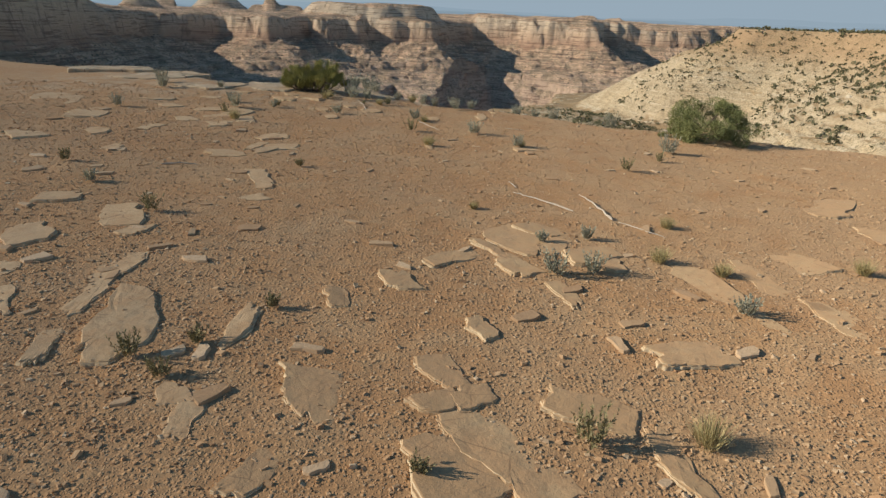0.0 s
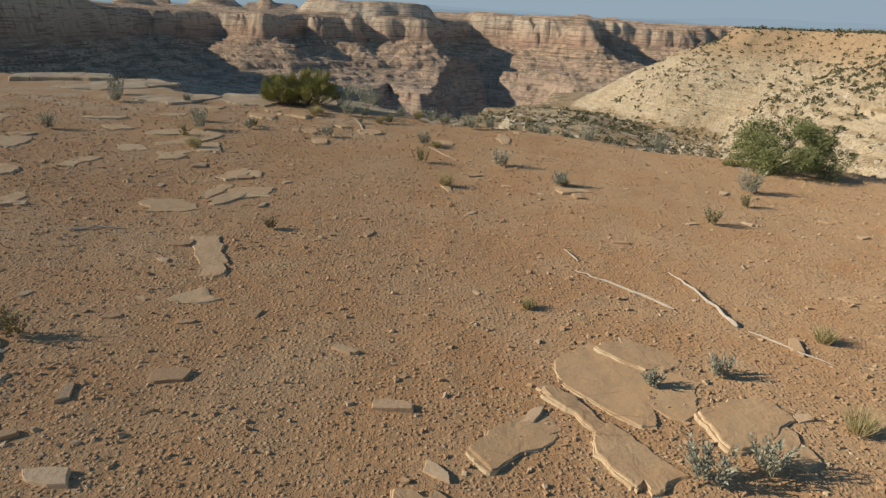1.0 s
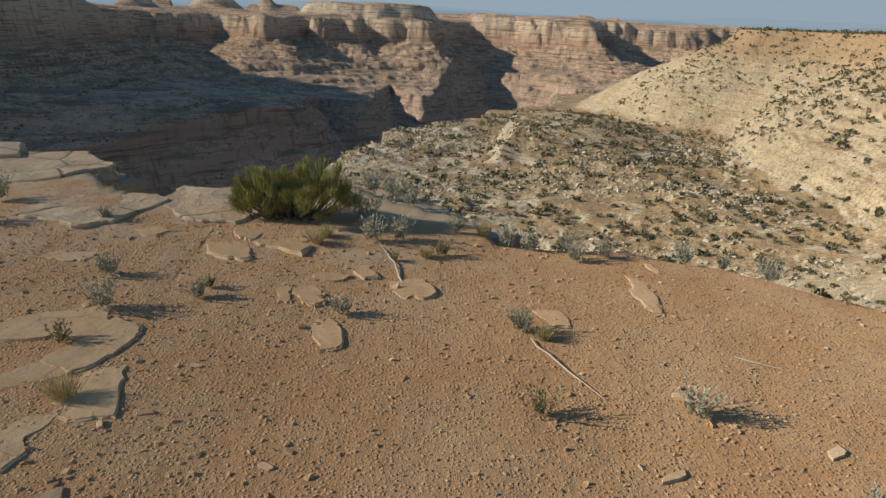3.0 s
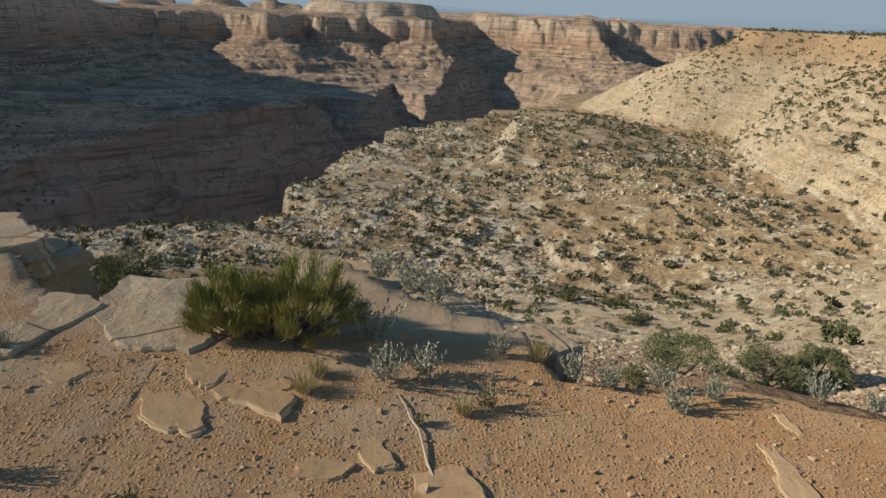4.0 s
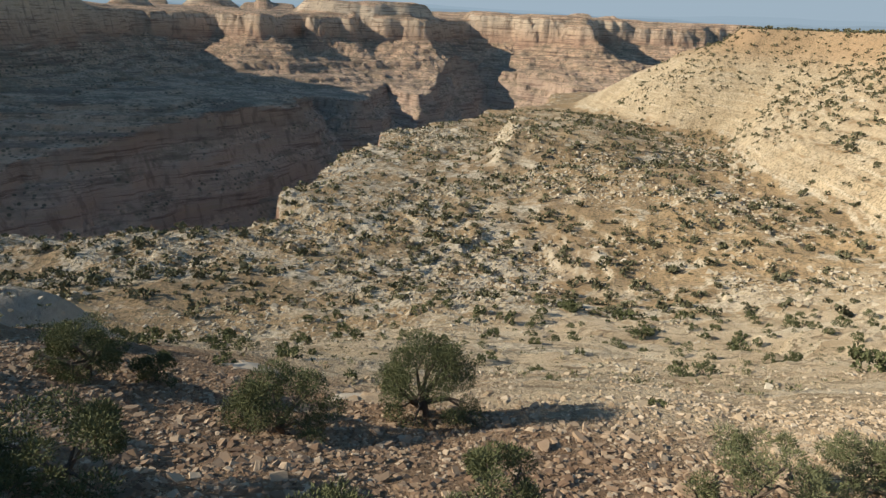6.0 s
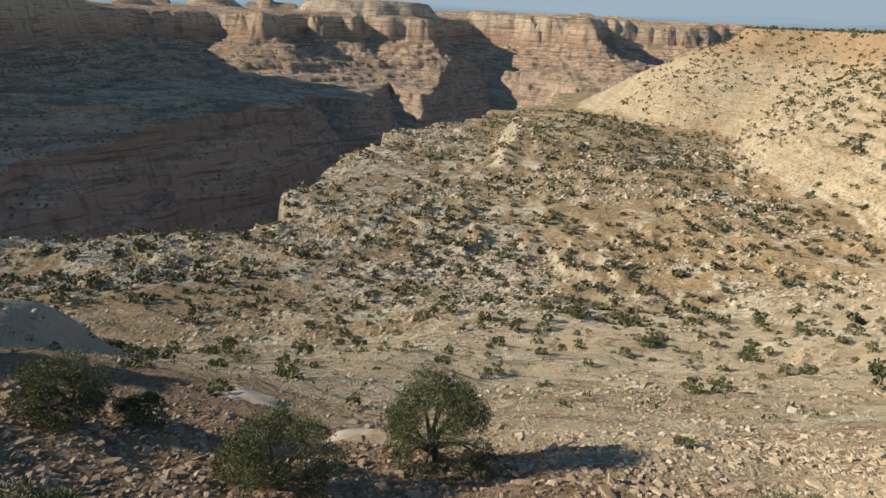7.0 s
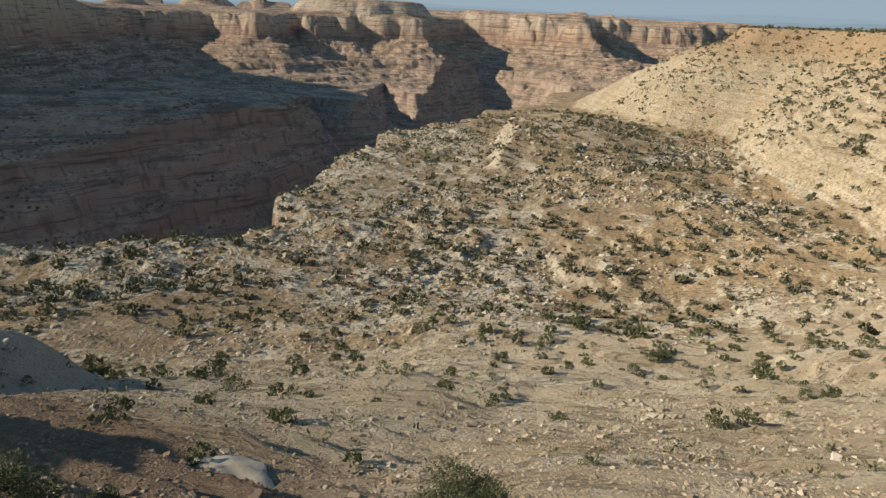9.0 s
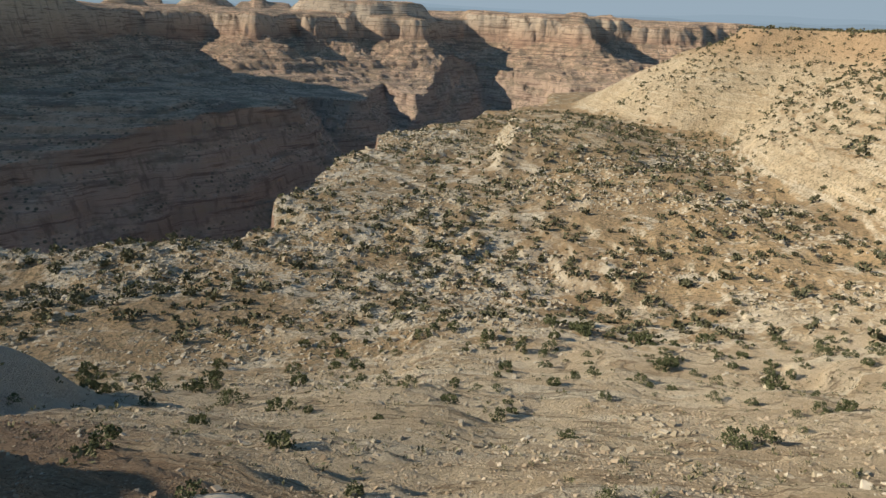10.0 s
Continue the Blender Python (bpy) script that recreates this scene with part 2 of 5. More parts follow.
class Tree:
    """Short words for building a node material."""

    def __init__(self, nt):
        self.nt = nt
        self.bsdf = nt.nodes["Principled BSDF"]
        self.geo = nt.nodes.new("ShaderNodeNewGeometry")
        self.pos = self.geo.outputs["Position"]
        self.bsdf.inputs["Roughness"].default_value = 0.92
        self.bsdf.inputs["Specular IOR Level"].default_value = 0.25
        self.bsdf.inputs["Diffuse Roughness"].default_value = 0.6

    def put(self, value, socket):
        if isinstance(value, bpy.types.NodeSocket):
            self.nt.links.new(value, socket)
        elif isinstance(value, tuple) and len(value) == 3 and socket.type == "RGBA":
            socket.default_value = (*value, 1)
        else:
            socket.default_value = value

    def scaled(self, sx, sy, sz, vec=None):
        n = self.nt.nodes.new("ShaderNodeMapping")
        self.nt.links.new(vec or self.pos, n.inputs["Vector"])
        n.inputs["Scale"].default_value = (sx, sy, sz)
        return n.outputs["Vector"]

    def noise(self, scale, detail=4.0, rough=0.55, vec=None, distort=0.0):
        n = self.nt.nodes.new("ShaderNodeTexNoise")
        self.nt.links.new(vec or self.pos, n.inputs["Vector"])
        n.inputs["Scale"].default_value, n.inputs["Detail"].default_value = scale, detail
        n.inputs["Roughness"].default_value, n.inputs["Distortion"].default_value = rough, distort
        return n.outputs["Fac"]

    def cells(self, scale, feature="F1", vec=None, out="Distance"):
        n = self.nt.nodes.new("ShaderNodeTexVoronoi")
        n.feature = feature
        self.nt.links.new(vec or self.pos, n.inputs["Vector"])
        n.inputs["Scale"].default_value = scale
        return n.outputs[out]

    def ramp(self, fac, *stops, smooth_steps=False):
        n = self.nt.nodes.new("ShaderNodeValToRGB")
        n.color_ramp.interpolation = "EASE" if smooth_steps else "LINEAR"
        while len(n.color_ramp.elements) < len(stops):
            n.color_ramp.elements.new(0.5)
        for e, (at, col) in zip(n.color_ramp.elements, stops):
            e.position = at
            e.color = (*col, 1) if isinstance(col, tuple) else (col, col, col, 1)
        self.put(fac, n.inputs["Fac"])
        return n.outputs["Color"]

    def mix(self, fac, a, b, kind="MIX"):
        n = self.nt.nodes.new("ShaderNodeMix")
        n.data_type, n.blend_type = "RGBA", kind
        self.put(fac, n.inputs["Factor"])
        self.put(a, n.inputs[6])
        self.put(b, n.inputs[7])
        return n.outputs[2]

    def math(self, op, a, b=0.0, c=0.0):
        n = self.nt.nodes.new("ShaderNodeMath")
        n.operation = op
        for v, s in zip((a, b, c), n.inputs):
            self.put(v, s)
        return n.outputs["Value"]

    def axis(self, vec, which):
        n = self.nt.nodes.new("ShaderNodeSeparateXYZ")
        self.nt.links.new(vec, n.inputs["Vector"])
        return n.outputs[which]

    def range(self, v, a, b, c=0.0, d=1.0):
        n = self.nt.nodes.new("ShaderNodeMapRange")
        n.interpolation_type = "SMOOTHSTEP"
        for value, s in zip((v, a, b, c, d), n.inputs):
            self.put(value, s)
        return n.outputs["Result"]

    def bump(self, height, distance, strength=1.0, under=None):
        n = self.nt.nodes.new("ShaderNodeBump")
        self.put(height, n.inputs["Height"])
        n.inputs["Distance"].default_value, n.inputs["Strength"].default_value = distance, strength
        if under:
            self.nt.links.new(under, n.inputs["Normal"])
        return n.outputs["Normal"]

    def rand(self):
        return self.nt.nodes.new("ShaderNodeObjectInfo").outputs["Random"]

    def island(self):
        return self.geo.outputs["Random Per Island"]

    def done(self, color, normal=None, rough=None):
        self.put(color, self.bsdf.inputs["Base Color"])
        if normal:
            self.put(normal, self.bsdf.inputs["Normal"])
        if rough is not None:
            self.put(rough, self.bsdf.inputs["Roughness"])


def dirt(t):
    """Red-brown gravelly earth with grit, paler dust and finer stones."""
    big = t.noise(0.35, 4)
    mid = t.noise(3.0, 5, 0.65)
    fine = t.noise(38, 4, 0.7)
    col = t.ramp(big, (0.3, (0.44, 0.246, 0.114)), (0.7, (0.515, 0.305, 0.146)))
    col = t.mix(t.range(mid, 0.45, 0.75), col, (0.49, 0.317, 0.162))
    # pale patches by noise, growing stronger towards +x
    pale_patch = t.math("ADD", t.noise(0.9, 5, 0.6, distort=0.4), t.math("MULTIPLY", t.axis(t.pos, "X"), 0.02))
    col = t.mix(t.range(pale_patch, 0.5, 0.68, 0.0, 0.6), col, (0.54, 0.37, 0.205))
    col = t.mix(t.range(t.noise(0.55, 7, 0.72, distort=0.5), 0.44, 0.6, 0.0, 0.5), col, (0.475, 0.325, 0.185))
    wander = t.math("MULTIPLY", t.noise(0.8, 4, 0.6), 5.0)
    north = t.range(t.math("ADD", t.axis(t.pos, "Y"), wander), 18.5, 22.0)
    east = t.math("ADD", t.axis(t.pos, "X"), wander)
    west = t.math("MULTIPLY", t.range(east, 5.2, 1.8), t.range(east, -9.0, -5.0))
    bare = t.math("MULTIPLY", t.math("MULTIPLY", north, west), t.range(t.noise(1.7, 6, 0.7), 0.44, 0.58, 0.0, 0.8))
    brink = t.math("MULTIPLY", t.range(t.math("ADD", t.axis(t.pos, "Y"), t.math("MULTIPLY", t.noise(2.3, 5, 0.65), 0.8)), 20.35, 20.7), t.math("MULTIPLY", t.range(t.axis(t.pos, "X"), 1.9, 1.5), t.range(t.axis(t.pos, "X"), -4.6, -3.8)))
    bare = t.math("MAXIMUM", bare, t.math("MULTIPLY", brink, 0.95))
    ledge = t.ramp(t.noise(1.3, 5, 0.65), (0.3, (0.42, 0.315, 0.205)), (0.7, (0.53, 0.415, 0.28)))
    joint = t.math("MULTIPLY", t.range(t.cells(0.6, "DISTANCE_TO_EDGE", vec=t.scaled(1, 0.7, 0.2)), 0.02, 0.005), t.range(t.noise(0.7, 4, 0.6), 0.46, 0.58))
    col = t.mix(bare, col, t.mix(t.math("MULTIPLY", joint, 0.5), ledge, (0.17, 0.11, 0.065)))
    calm = t.math("SUBTRACT", 1.0, t.math("MULTIPLY", bare, 0.97))
    stones, near = t.cells(27, out="Color"), t.cells(27)
    little, close = t.cells(61, out="Color"), t.cells(61)
    keep = t.range(t.axis(stones, "X"), 0.2, 0.55)
    dome = t.math("MULTIPLY", t.range(near, 0.52, 0.12), keep)
    bead = t.math("MULTIPLY", t.range(close, 0.5, 0.12), t.range(t.axis(little, "X"), 0.15, 0.5))
    grit = t.math("MULTIPLY", t.range(near, 0.4, 0.25), t.math("MULTIPLY", keep, calm))
    col = t.mix(t.math("MULTIPLY", grit, 0.75), col, t.ramp(t.axis(stones, "Y"), (0.0, (0.365, 0.212, 0.107)), (0.5, (0.485, 0.306, 0.164)), (0.85, (0.565, 0.386, 0.222)), (1.0, (0.62, 0.47, 0.31))))
    col = t.mix(t.math("MULTIPLY", t.math("MULTIPLY", bead, calm), 0.45), col, t.ramp(t.axis(little, "Y"), (0.0, (0.33, 0.195, 0.105)), (1.0, (0.57, 0.40, 0.245))))
    gap = t.math("MULTIPLY", t.math("MULTIPLY", t.range(near, 0.42, 0.62), t.range(close, 0.3, 0.5)), calm)
    col = t.mix(t.math("MULTIPLY", gap, 0.3), col, (0.29, 0.17, 0.088))
    col = t.mix(t.range(fine, 0.35, 0.75, 0.0, 0.25), col, (0.29, 0.175, 0.10))
    n1 = t.bump(t.math("SUBTRACT", mid, t.math("MULTIPLY", t.math("MULTIPLY", joint, bare), 0.6)), 0.05, 0.8)
    n2 = t.bump(t.math("MULTIPLY", dome, calm), 0.013, 0.8, n1)
    n3 = t.bump(t.math("MULTIPLY", bead, calm), 0.006, 0.9, n2)
    t.done(col, t.bump(fine, 0.006, 0.6, n3), 0.95)


def pale_rock(t, sandy=0.0):
    """Buff sandstone in ledges, with brown soil lying on the flatter ground, grey lichen and rusty patches."""
    up = t.axis(t.geo.outputs["Normal"], "Z")
    wide = t.noise(0.012, 3)
    mid = t.noise(0.075, 5, 0.6)
    small = t.noise(0.6, 6, 0.65)
    grain = t.noise(4.5, 5, 0.7)
    rock = t.ramp(mid, (0.3, (0.48, 0.41, 0.295)), (0.5, (0.59, 0.515, 0.385)), (0.72, (0.68, 0.61, 0.47)))
    if sandy:
        rock = t.mix(sandy, rock, t.ramp(mid, (0.3, (0.47, 0.37, 0.235)), (0.7, (0.60, 0.49, 0.33))))
    if sandy:
        rock = t.mix(t.range(t.noise(0.022, 6, 0.7), 0.5, 0.64, 0.0, 0.45), rock, t.ramp(small, (0.3, (0.40, 0.29, 0.165)), (0.7, (0.50, 0.375, 0.225))))
    if sandy:
        rock = t.mix(t.range(t.noise(0.11, 8, 0.8), 0.54, 0.62, 0.0, 0.45), rock, (0.33, 0.245, 0.145))
    wash = t.range(t.noise(0.045, 4, 0.5, distort=0.6), 0.56, 0.64, 0.0, 0.8)
    rock = t.mix(wash, rock, (0.62, 0.50, 0.325) if sandy else (0.66, 0.56, 0.405))
    rock = t.mix(t.range(t.noise(0.3, 3, vec=t.scaled(0.25, 0.25, 3.0)), 0.5, 0.7, 0.0, 0.6), rock, (0.456, 0.341, 0.216))
    beds = t.noise(1.0, 6, 0.7, vec=t.scaled(0.012, 0.014, 0.55), distort=0.4)
    rock = t.mix(t.range(beds, 0.52, 0.62, 0.0, 0.6), rock, (0.40, 0.315, 0.205))
    rock = t.mix(t.range(beds, 0.46, 0.36, 0.0, 0.6), rock, (0.70, 0.62, 0.47))
    high = t.math("ADD", t.axis(t.pos, "Z"), t.math("MULTIPLY", mid, 10.0))
    rock = t.mix(t.range(high, -30.0, -6.0, 0.0, 0.9), rock, t.ramp(small, (0.3, (0.36, 0.235, 0.13)), (0.7, (0.50, 0.35, 0.205))))
    soil = t.ramp(small, (0.3, (0.30, 0.208, 0.112)), (0.7, (0.43, 0.305, 0.17)))
    soil = t.mix(t.range(wide, 0.5, 0.62, 0.0, 0.6), soil, (0.513, 0.363, 0.196))
    flat = t.range(up, 0.84, 0.95)
    patch = t.math("MULTIPLY", flat, t.range(t.math("ADD", mid, t.math("MULTIPLY", small, 0.25)), 0.68, 0.58))
    basin = t.math("MULTIPLY", t.range(t.math("ADD", t.axis(t.pos, "X"), t.math("MULTIPLY", mid, 120.0)), 95.0, 135.0), t.range(t.math("ADD", t.axis(t.pos, "Y"), t.math("MULTIPLY", wide, 200.0)), 250.0, 310.0))
    basin = t.math("MULTIPLY", t.math("MULTIPLY", basin, t.range(up, 0.78, 0.92)), t.range(t.noise(0.05, 5, 0.65), 0.40, 0.50))
    if not sandy:
        hollow = t.math("MULTIPLY", t.range(t.math("ADD", t.axis(t.pos, "X"), t.math("MULTIPLY", mid, 60.0)), 25.0, 5.0), t.math("MULTIPLY", t.range(t.axis(t.pos, "Y"), 112.0, 128.0), t.range(t.axis(t.pos, "Y"), 215.0, 180.0)))
        basin = t.math("MAXIMUM", basin, t.math("MULTIPLY", hollow, t.range(t.noise(0.07, 5, 0.65), 0.38, 0.5)))
        patch = t.math("MAXIMUM", patch, basin)
    col = t.mix(patch, rock, soil)
    scrub = t.math("MULTIPLY", t.range(t.noise(0.75, 4, 0.75), 0.50, 0.58), t.range(wide, 0.34, 0.46))
    col = t.mix(t.math("MULTIPLY", scrub, 0.75), col, (0.15, 0.135, 0.075))
    col = t.mix(t.range(grain, 0.4, 0.8, 0.0, 0.35), col, (0.308, 0.248, 0.165))
    if not sandy:
        # higher up the rock is buried in pale sandy scree with faint bands along the slope
        up_high = t.range(t.math("ADD", t.axis(t.pos, "Z"), t.math("MULTIPLY", mid, 30.0)), -52.0, -36.0)
        band = t.noise(0.16, 4, 0.6, vec=t.scaled(0.12, 0.3, 3.6), distort=0.5)
        scree = t.ramp(band, (0.33, (0.61, 0.47, 0.295)), (0.45, (0.75, 0.605, 0.40)), (0.56, (0.82, 0.685, 0.47)), (0.68, (0.88, 0.785, 0.59)))
        lump = t.noise(3.4, 5, 0.7, vec=t.scaled(0.8, 1.0, 2.4))
        pieces, apart = t.cells(4.6, out="Color"), t.cells(4.6)
        carpet = t.math("MULTIPLY", t.range(t.axis(t.pos, "Y"), 96.0, 62.0), t.range(t.noise(0.11, 4, 0.6), 0.42, 0.55))
        plate = t.math("MULTIPLY", t.math("MULTIPLY", t.range(apart, 0.5, 0.15), t.range(t.axis(pieces, "X"), 0.2, 0.55)), carpet)
        # thin dark contour lines: cracks, with the ledges' shadows painted in
        crack = t.noise(1.0, 5, 0.6, vec=t.scaled(0.03, 0.05, 1.0), distort=0.7)
        line = t.math("MULTIPLY", t.range(t.math("ABSOLUTE", t.math("SUBTRACT", crack, 0.5)), 0.03, 0.0), t.range(t.noise(0.2, 4, 0.7), 0.42, 0.54))
        scree = t.mix(t.range(lump, 0.48, 0.6, 0.0, 0.4), scree, (0.42, 0.315, 0.19))
        scree = t.mix(t.range(t.noise(1.1, 6, 0.8), 0.52, 0.64, 0.0, 0.4), scree, (0.38, 0.28, 0.165))
        scree = t.mix(t.math("MULTIPLY", line, 0.7), scree, (0.30, 0.215, 0.13))
        scree = t.mix(t.range(high, -9.0, 3.0, 0.0, 0.9), scree, t.ramp(small, (0.3, (0.38, 0.225, 0.11)), (0.7, (0.50, 0.325, 0.17))))
        # reddish debris under the rim; part of its dark tone is painted shade
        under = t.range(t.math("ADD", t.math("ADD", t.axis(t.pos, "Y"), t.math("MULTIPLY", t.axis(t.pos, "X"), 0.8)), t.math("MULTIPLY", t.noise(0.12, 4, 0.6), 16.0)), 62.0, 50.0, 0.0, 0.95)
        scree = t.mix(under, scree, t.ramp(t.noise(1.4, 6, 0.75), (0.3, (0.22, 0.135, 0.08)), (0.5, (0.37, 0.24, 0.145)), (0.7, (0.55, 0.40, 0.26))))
        scree = t.mix(t.math("MULTIPLY", plate, 0.7), scree, t.ramp(t.axis(pieces, "Y"), (0.0, (0.36, 0.25, 0.15)), (0.5, (0.55, 0.42, 0.275)), (1.0, (0.74, 0.62, 0.45))))
        scree = t.mix(t.math("MULTIPLY", t.math("MULTIPLY", t.range(apart, 0.4, 0.6), carpet), 0.4), scree, (0.30, 0.20, 0.12))
        col = t.mix(t.math("MULTIPLY", up_high, 0.85), col, scree)
        col = t.mix(t.range(t.noise(2.2, 6, 0.8), 0.54, 0.66, 0.0, 0.15), col, (0.38, 0.285, 0.18))
        rib = t.math("MULTIPLY", t.range(t.math("ADD", t.axis(t.pos, "X"), t.math("MULTIPLY", mid, 8.0)), -26.0, -31.0), t.range(t.axis(t.pos, "Y"), 98.0, 88.0))
        col = t.mix(t.math("MULTIPLY", rib, 0.8), col, t.ramp(small, (0.3, (0.50, 0.44, 0.345)), (0.7, (0.66, 0.60, 0.49))))
    calm = t.math("SUBTRACT", 1.0, t.math("MULTIPLY", up_high, 0.75)) if not sandy else 0.45
    n0 = t.bump(t.math("MULTIPLY", t.noise(0.16, 5, 0.65), calm), 3.0, 0.7)
    n1 = t.bump(small, 0.6, 0.85, n0)
    if not sandy:
        n1 = t.bump(t.math("MULTIPLY", t.math("SUBTRACT", t.math("ADD", lump, t.math("MULTIPLY", plate, 0.4)), t.math("MULTIPLY", line, 0.8)), up_high), 0.5, 1.0, n1)
    t.done(col, t.bump(grain, 0.12, 0.9, n1), 0.93)


def strata(t):
    """Layered canyon wall: red and buff beds, dark varnish streaks, grey talus with scrub on the gentler slopes."""
    up = t.axis(t.geo.outputs["Normal"], "Z")
    wob = t.noise(0.006, 4)
    height = t.math("ADD", t.axis(t.pos, "Z"), t.math("MULTIPLY", wob, 40.0))
    beds = t.range(height, -280.0, 70.0)
    base = t.ramp(beds, (0.0, (0.52, 0.385, 0.29)), (0.22, (0.60, 0.45, 0.34)), (0.34, (0.46, 0.335, 0.25)), (0.45, (0.55, 0.41, 0.30)), (0.56, (0.47, 0.325, 0.23)), (0.66, (0.46, 0.30, 0.21)), (0.76, (0.56, 0.385, 0.27)), (0.84, (0.66, 0.50, 0.36)), (0.95, (0.72, 0.60, 0.45)))
    thin = t.noise(1.0, 6, 0.75, vec=t.scaled(0.0078, 0.00768, 0.202))
    base = t.mix(t.range(thin, 0.5, 0.62, 0.0, 0.8), base, (0.215, 0.137, 0.10))
    base = t.mix(t.range(thin, 0.47, 0.36, 0.0, 0.75), base, (0.52, 0.40, 0.27))
    streak = t.noise(1.0, 4, 0.6, vec=t.scaled(0.078, 0.0768, 0.00756))
    base = t.mix(t.range(streak, 0.52, 0.68, 0.0, 0.6), base, (0.247, 0.173, 0.132))
    patchy = t.noise(0.045, 8, 0.82)
    talus = t.ramp(patchy, (0.32, (0.44, 0.29, 0.19)), (0.5, (0.66, 0.46, 0.31)), (0.66, (0.80, 0.61, 0.43)))
    talus = t.mix(t.range(thin, 0.5, 0.58, 0.0, 0.75), talus, (0.22, 0.145, 0.108))
    # paler low down: a lift of the shaded left wall, put into the colour
    talus = t.mix(t.range(height, -90.0, -190.0, 0.0, 0.4), talus, (0.58, 0.46, 0.355))
    dots = t.range(t.cells(0.14), 0.42, 0.22)
    dots = t.math("MULTIPLY", dots, t.range(t.noise(0.02, 4, 0.7), 0.36, 0.5))
    talus = t.mix(t.math("MULTIPLY", dots, 0.85), talus, (0.111, 0.115, 0.0756))
    mott = t.range(t.noise(0.016, 8, 0.75), 0.47, 0.58)
    talus = t.mix(t.math("MULTIPLY", mott, 0.6), talus, t.ramp(patchy, (0.35, (0.17, 0.145, 0.095)), (0.65, (0.34, 0.27, 0.19))))
    col = t.mix(t.range(up, 0.66, 0.84), base, talus)
    low = t.range(t.axis(t.pos, "Z"), -288.0, -297.0)
    col = t.mix(low, col, t.ramp(t.noise(0.012, 4), (0.45, (0.115, 0.125, 0.075)), (0.55, (0.34, 0.26, 0.19))))
    n1 = t.bump(t.noise(0.05, 7, 0.7), 14.0, 0.8)
    t.done(col, t.bump(thin, 6.0, 0.8, n1), 0.95)


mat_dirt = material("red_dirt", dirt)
mat_slope = material("pale_sandstone", pale_rock)
mat_hill = material("sandy_slickrock", lambda t: pale_rock(t, 0.8))
mat_wall = material("canyon_strata", strata)


def slab_rock(t, clean=False):
    """Flat buff sandstone, each piece a little different, with thin bedding and lichen."""
    r = t.rand()
    col = t.ramp(r, (0.0, (0.43, 0.29, 0.16)), (0.5, (0.49, 0.345, 0.195)), (1.0, (0.57, 0.415, 0.24)))
    blot = t.noise(6.0, 5, 0.65)
    col = t.mix(t.range(blot, 0.45, 0.75, 0.0, 0.45), col, (0.36, 0.245, 0.13))
    if clean:
        col = t.mix(0.5, col, (0.64, 0.465, 0.285))
    dust = t.range(t.noise(2.6, 8, 0.8), 0.42, 0.62, 0.1, 0.9) if clean else t.range(t.noise(2.6, 8, 0.8), 0.36, 0.6, 0.22, 0.95)
    col = t.mix(dust, col, (0.51, 0.325, 0.175))
    side = t.range(t.math("ABSOLUTE", t.axis(t.geo.outputs["Normal"], "Z")), 0.75, 0.35)
    bed = t.noise(1.0, 3, vec=t.scaled(2, 2, 60))
    col = t.mix(t.math("MULTIPLY", side, t.range(bed, 0.3, 0.6)), col, (0.66, 0.54, 0.36))
    hair = t.math("MULTIPLY", t.range(t.cells(2.2, "DISTANCE_TO_EDGE", vec=t.scaled(1.0, 1.6, 0.3)), 0.02, 0.004), t.range(t.noise(1.3, 4, 0.7), 0.48, 0.56))
    col = t.mix(t.math("MULTIPLY", hair, 0.5), col, (0.2, 0.13, 0.075))
    col = t.mix(t.range(t.noise(17, 6, 0.75), 0.5, 0.64, 0.0, 0.5), col, (0.40, 0.28, 0.165))
    grain = t.noise(90, 3, 0.7)
    col = t.mix(t.range(grain, 0.45, 0.8, 0.0, 0.3), col, (0.287, 0.187, 0.102))
    n1 = t.bump(blot, 0.012, 0.6)
    lumps = t.noise(2.0, 6, 0.65)
    n1 = t.bump(lumps, 0.05, 0.6, n1)
    t.done(col, t.bump(grain, 0.003, 0.7, n1), 0.9)


def rubble(t):
    """Broken stones; every stone has its own tint."""
    r = t.island()
    col = t.ramp(r, (0.0, (0.42, 0.26, 0.142)), (0.4, (0.48, 0.315, 0.178)), (0.8, (0.53, 0.365, 0.215)), (0.94, (0.58, 0.425, 0.265)), (1.0, (0.63, 0.50, 0.34)))
    g = t.noise(30, 4, 0.7)
    col = t.mix(t.range(g, 0.4, 0.8, 0.0, 0.35), col, (0.243, 0.14, 0.071))
    t.done(col, t.bump(g, 0.01, 0.8), 0.95)


def talus_rock(t):
    """Broken ledge rock on the slope: rusty just under the rim, buff lower down."""
    r = t.island()
    col = t.ramp(r, (0.0, (0.38, 0.285, 0.18)), (0.4, (0.53, 0.415, 0.28)), (0.8, (0.64, 0.525, 0.37)), (1.0, (0.73, 0.625, 0.475)))
    # rusty pieces, their colour also darkened for the shade below the rim
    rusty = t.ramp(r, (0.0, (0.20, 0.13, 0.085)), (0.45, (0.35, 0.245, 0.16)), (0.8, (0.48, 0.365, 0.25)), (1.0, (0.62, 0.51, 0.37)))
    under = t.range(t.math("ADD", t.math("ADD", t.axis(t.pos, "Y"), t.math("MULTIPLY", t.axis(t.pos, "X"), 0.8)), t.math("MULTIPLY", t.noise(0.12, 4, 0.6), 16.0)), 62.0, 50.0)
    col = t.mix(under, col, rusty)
    g = t.noise(7, 4, 0.7)
    col = t.mix(t.range(g, 0.4, 0.8, 0.0, 0.3), col, (0.31, 0.21, 0.125))
    t.done(col, t.bump(g, 0.03, 0.8), 0.95)


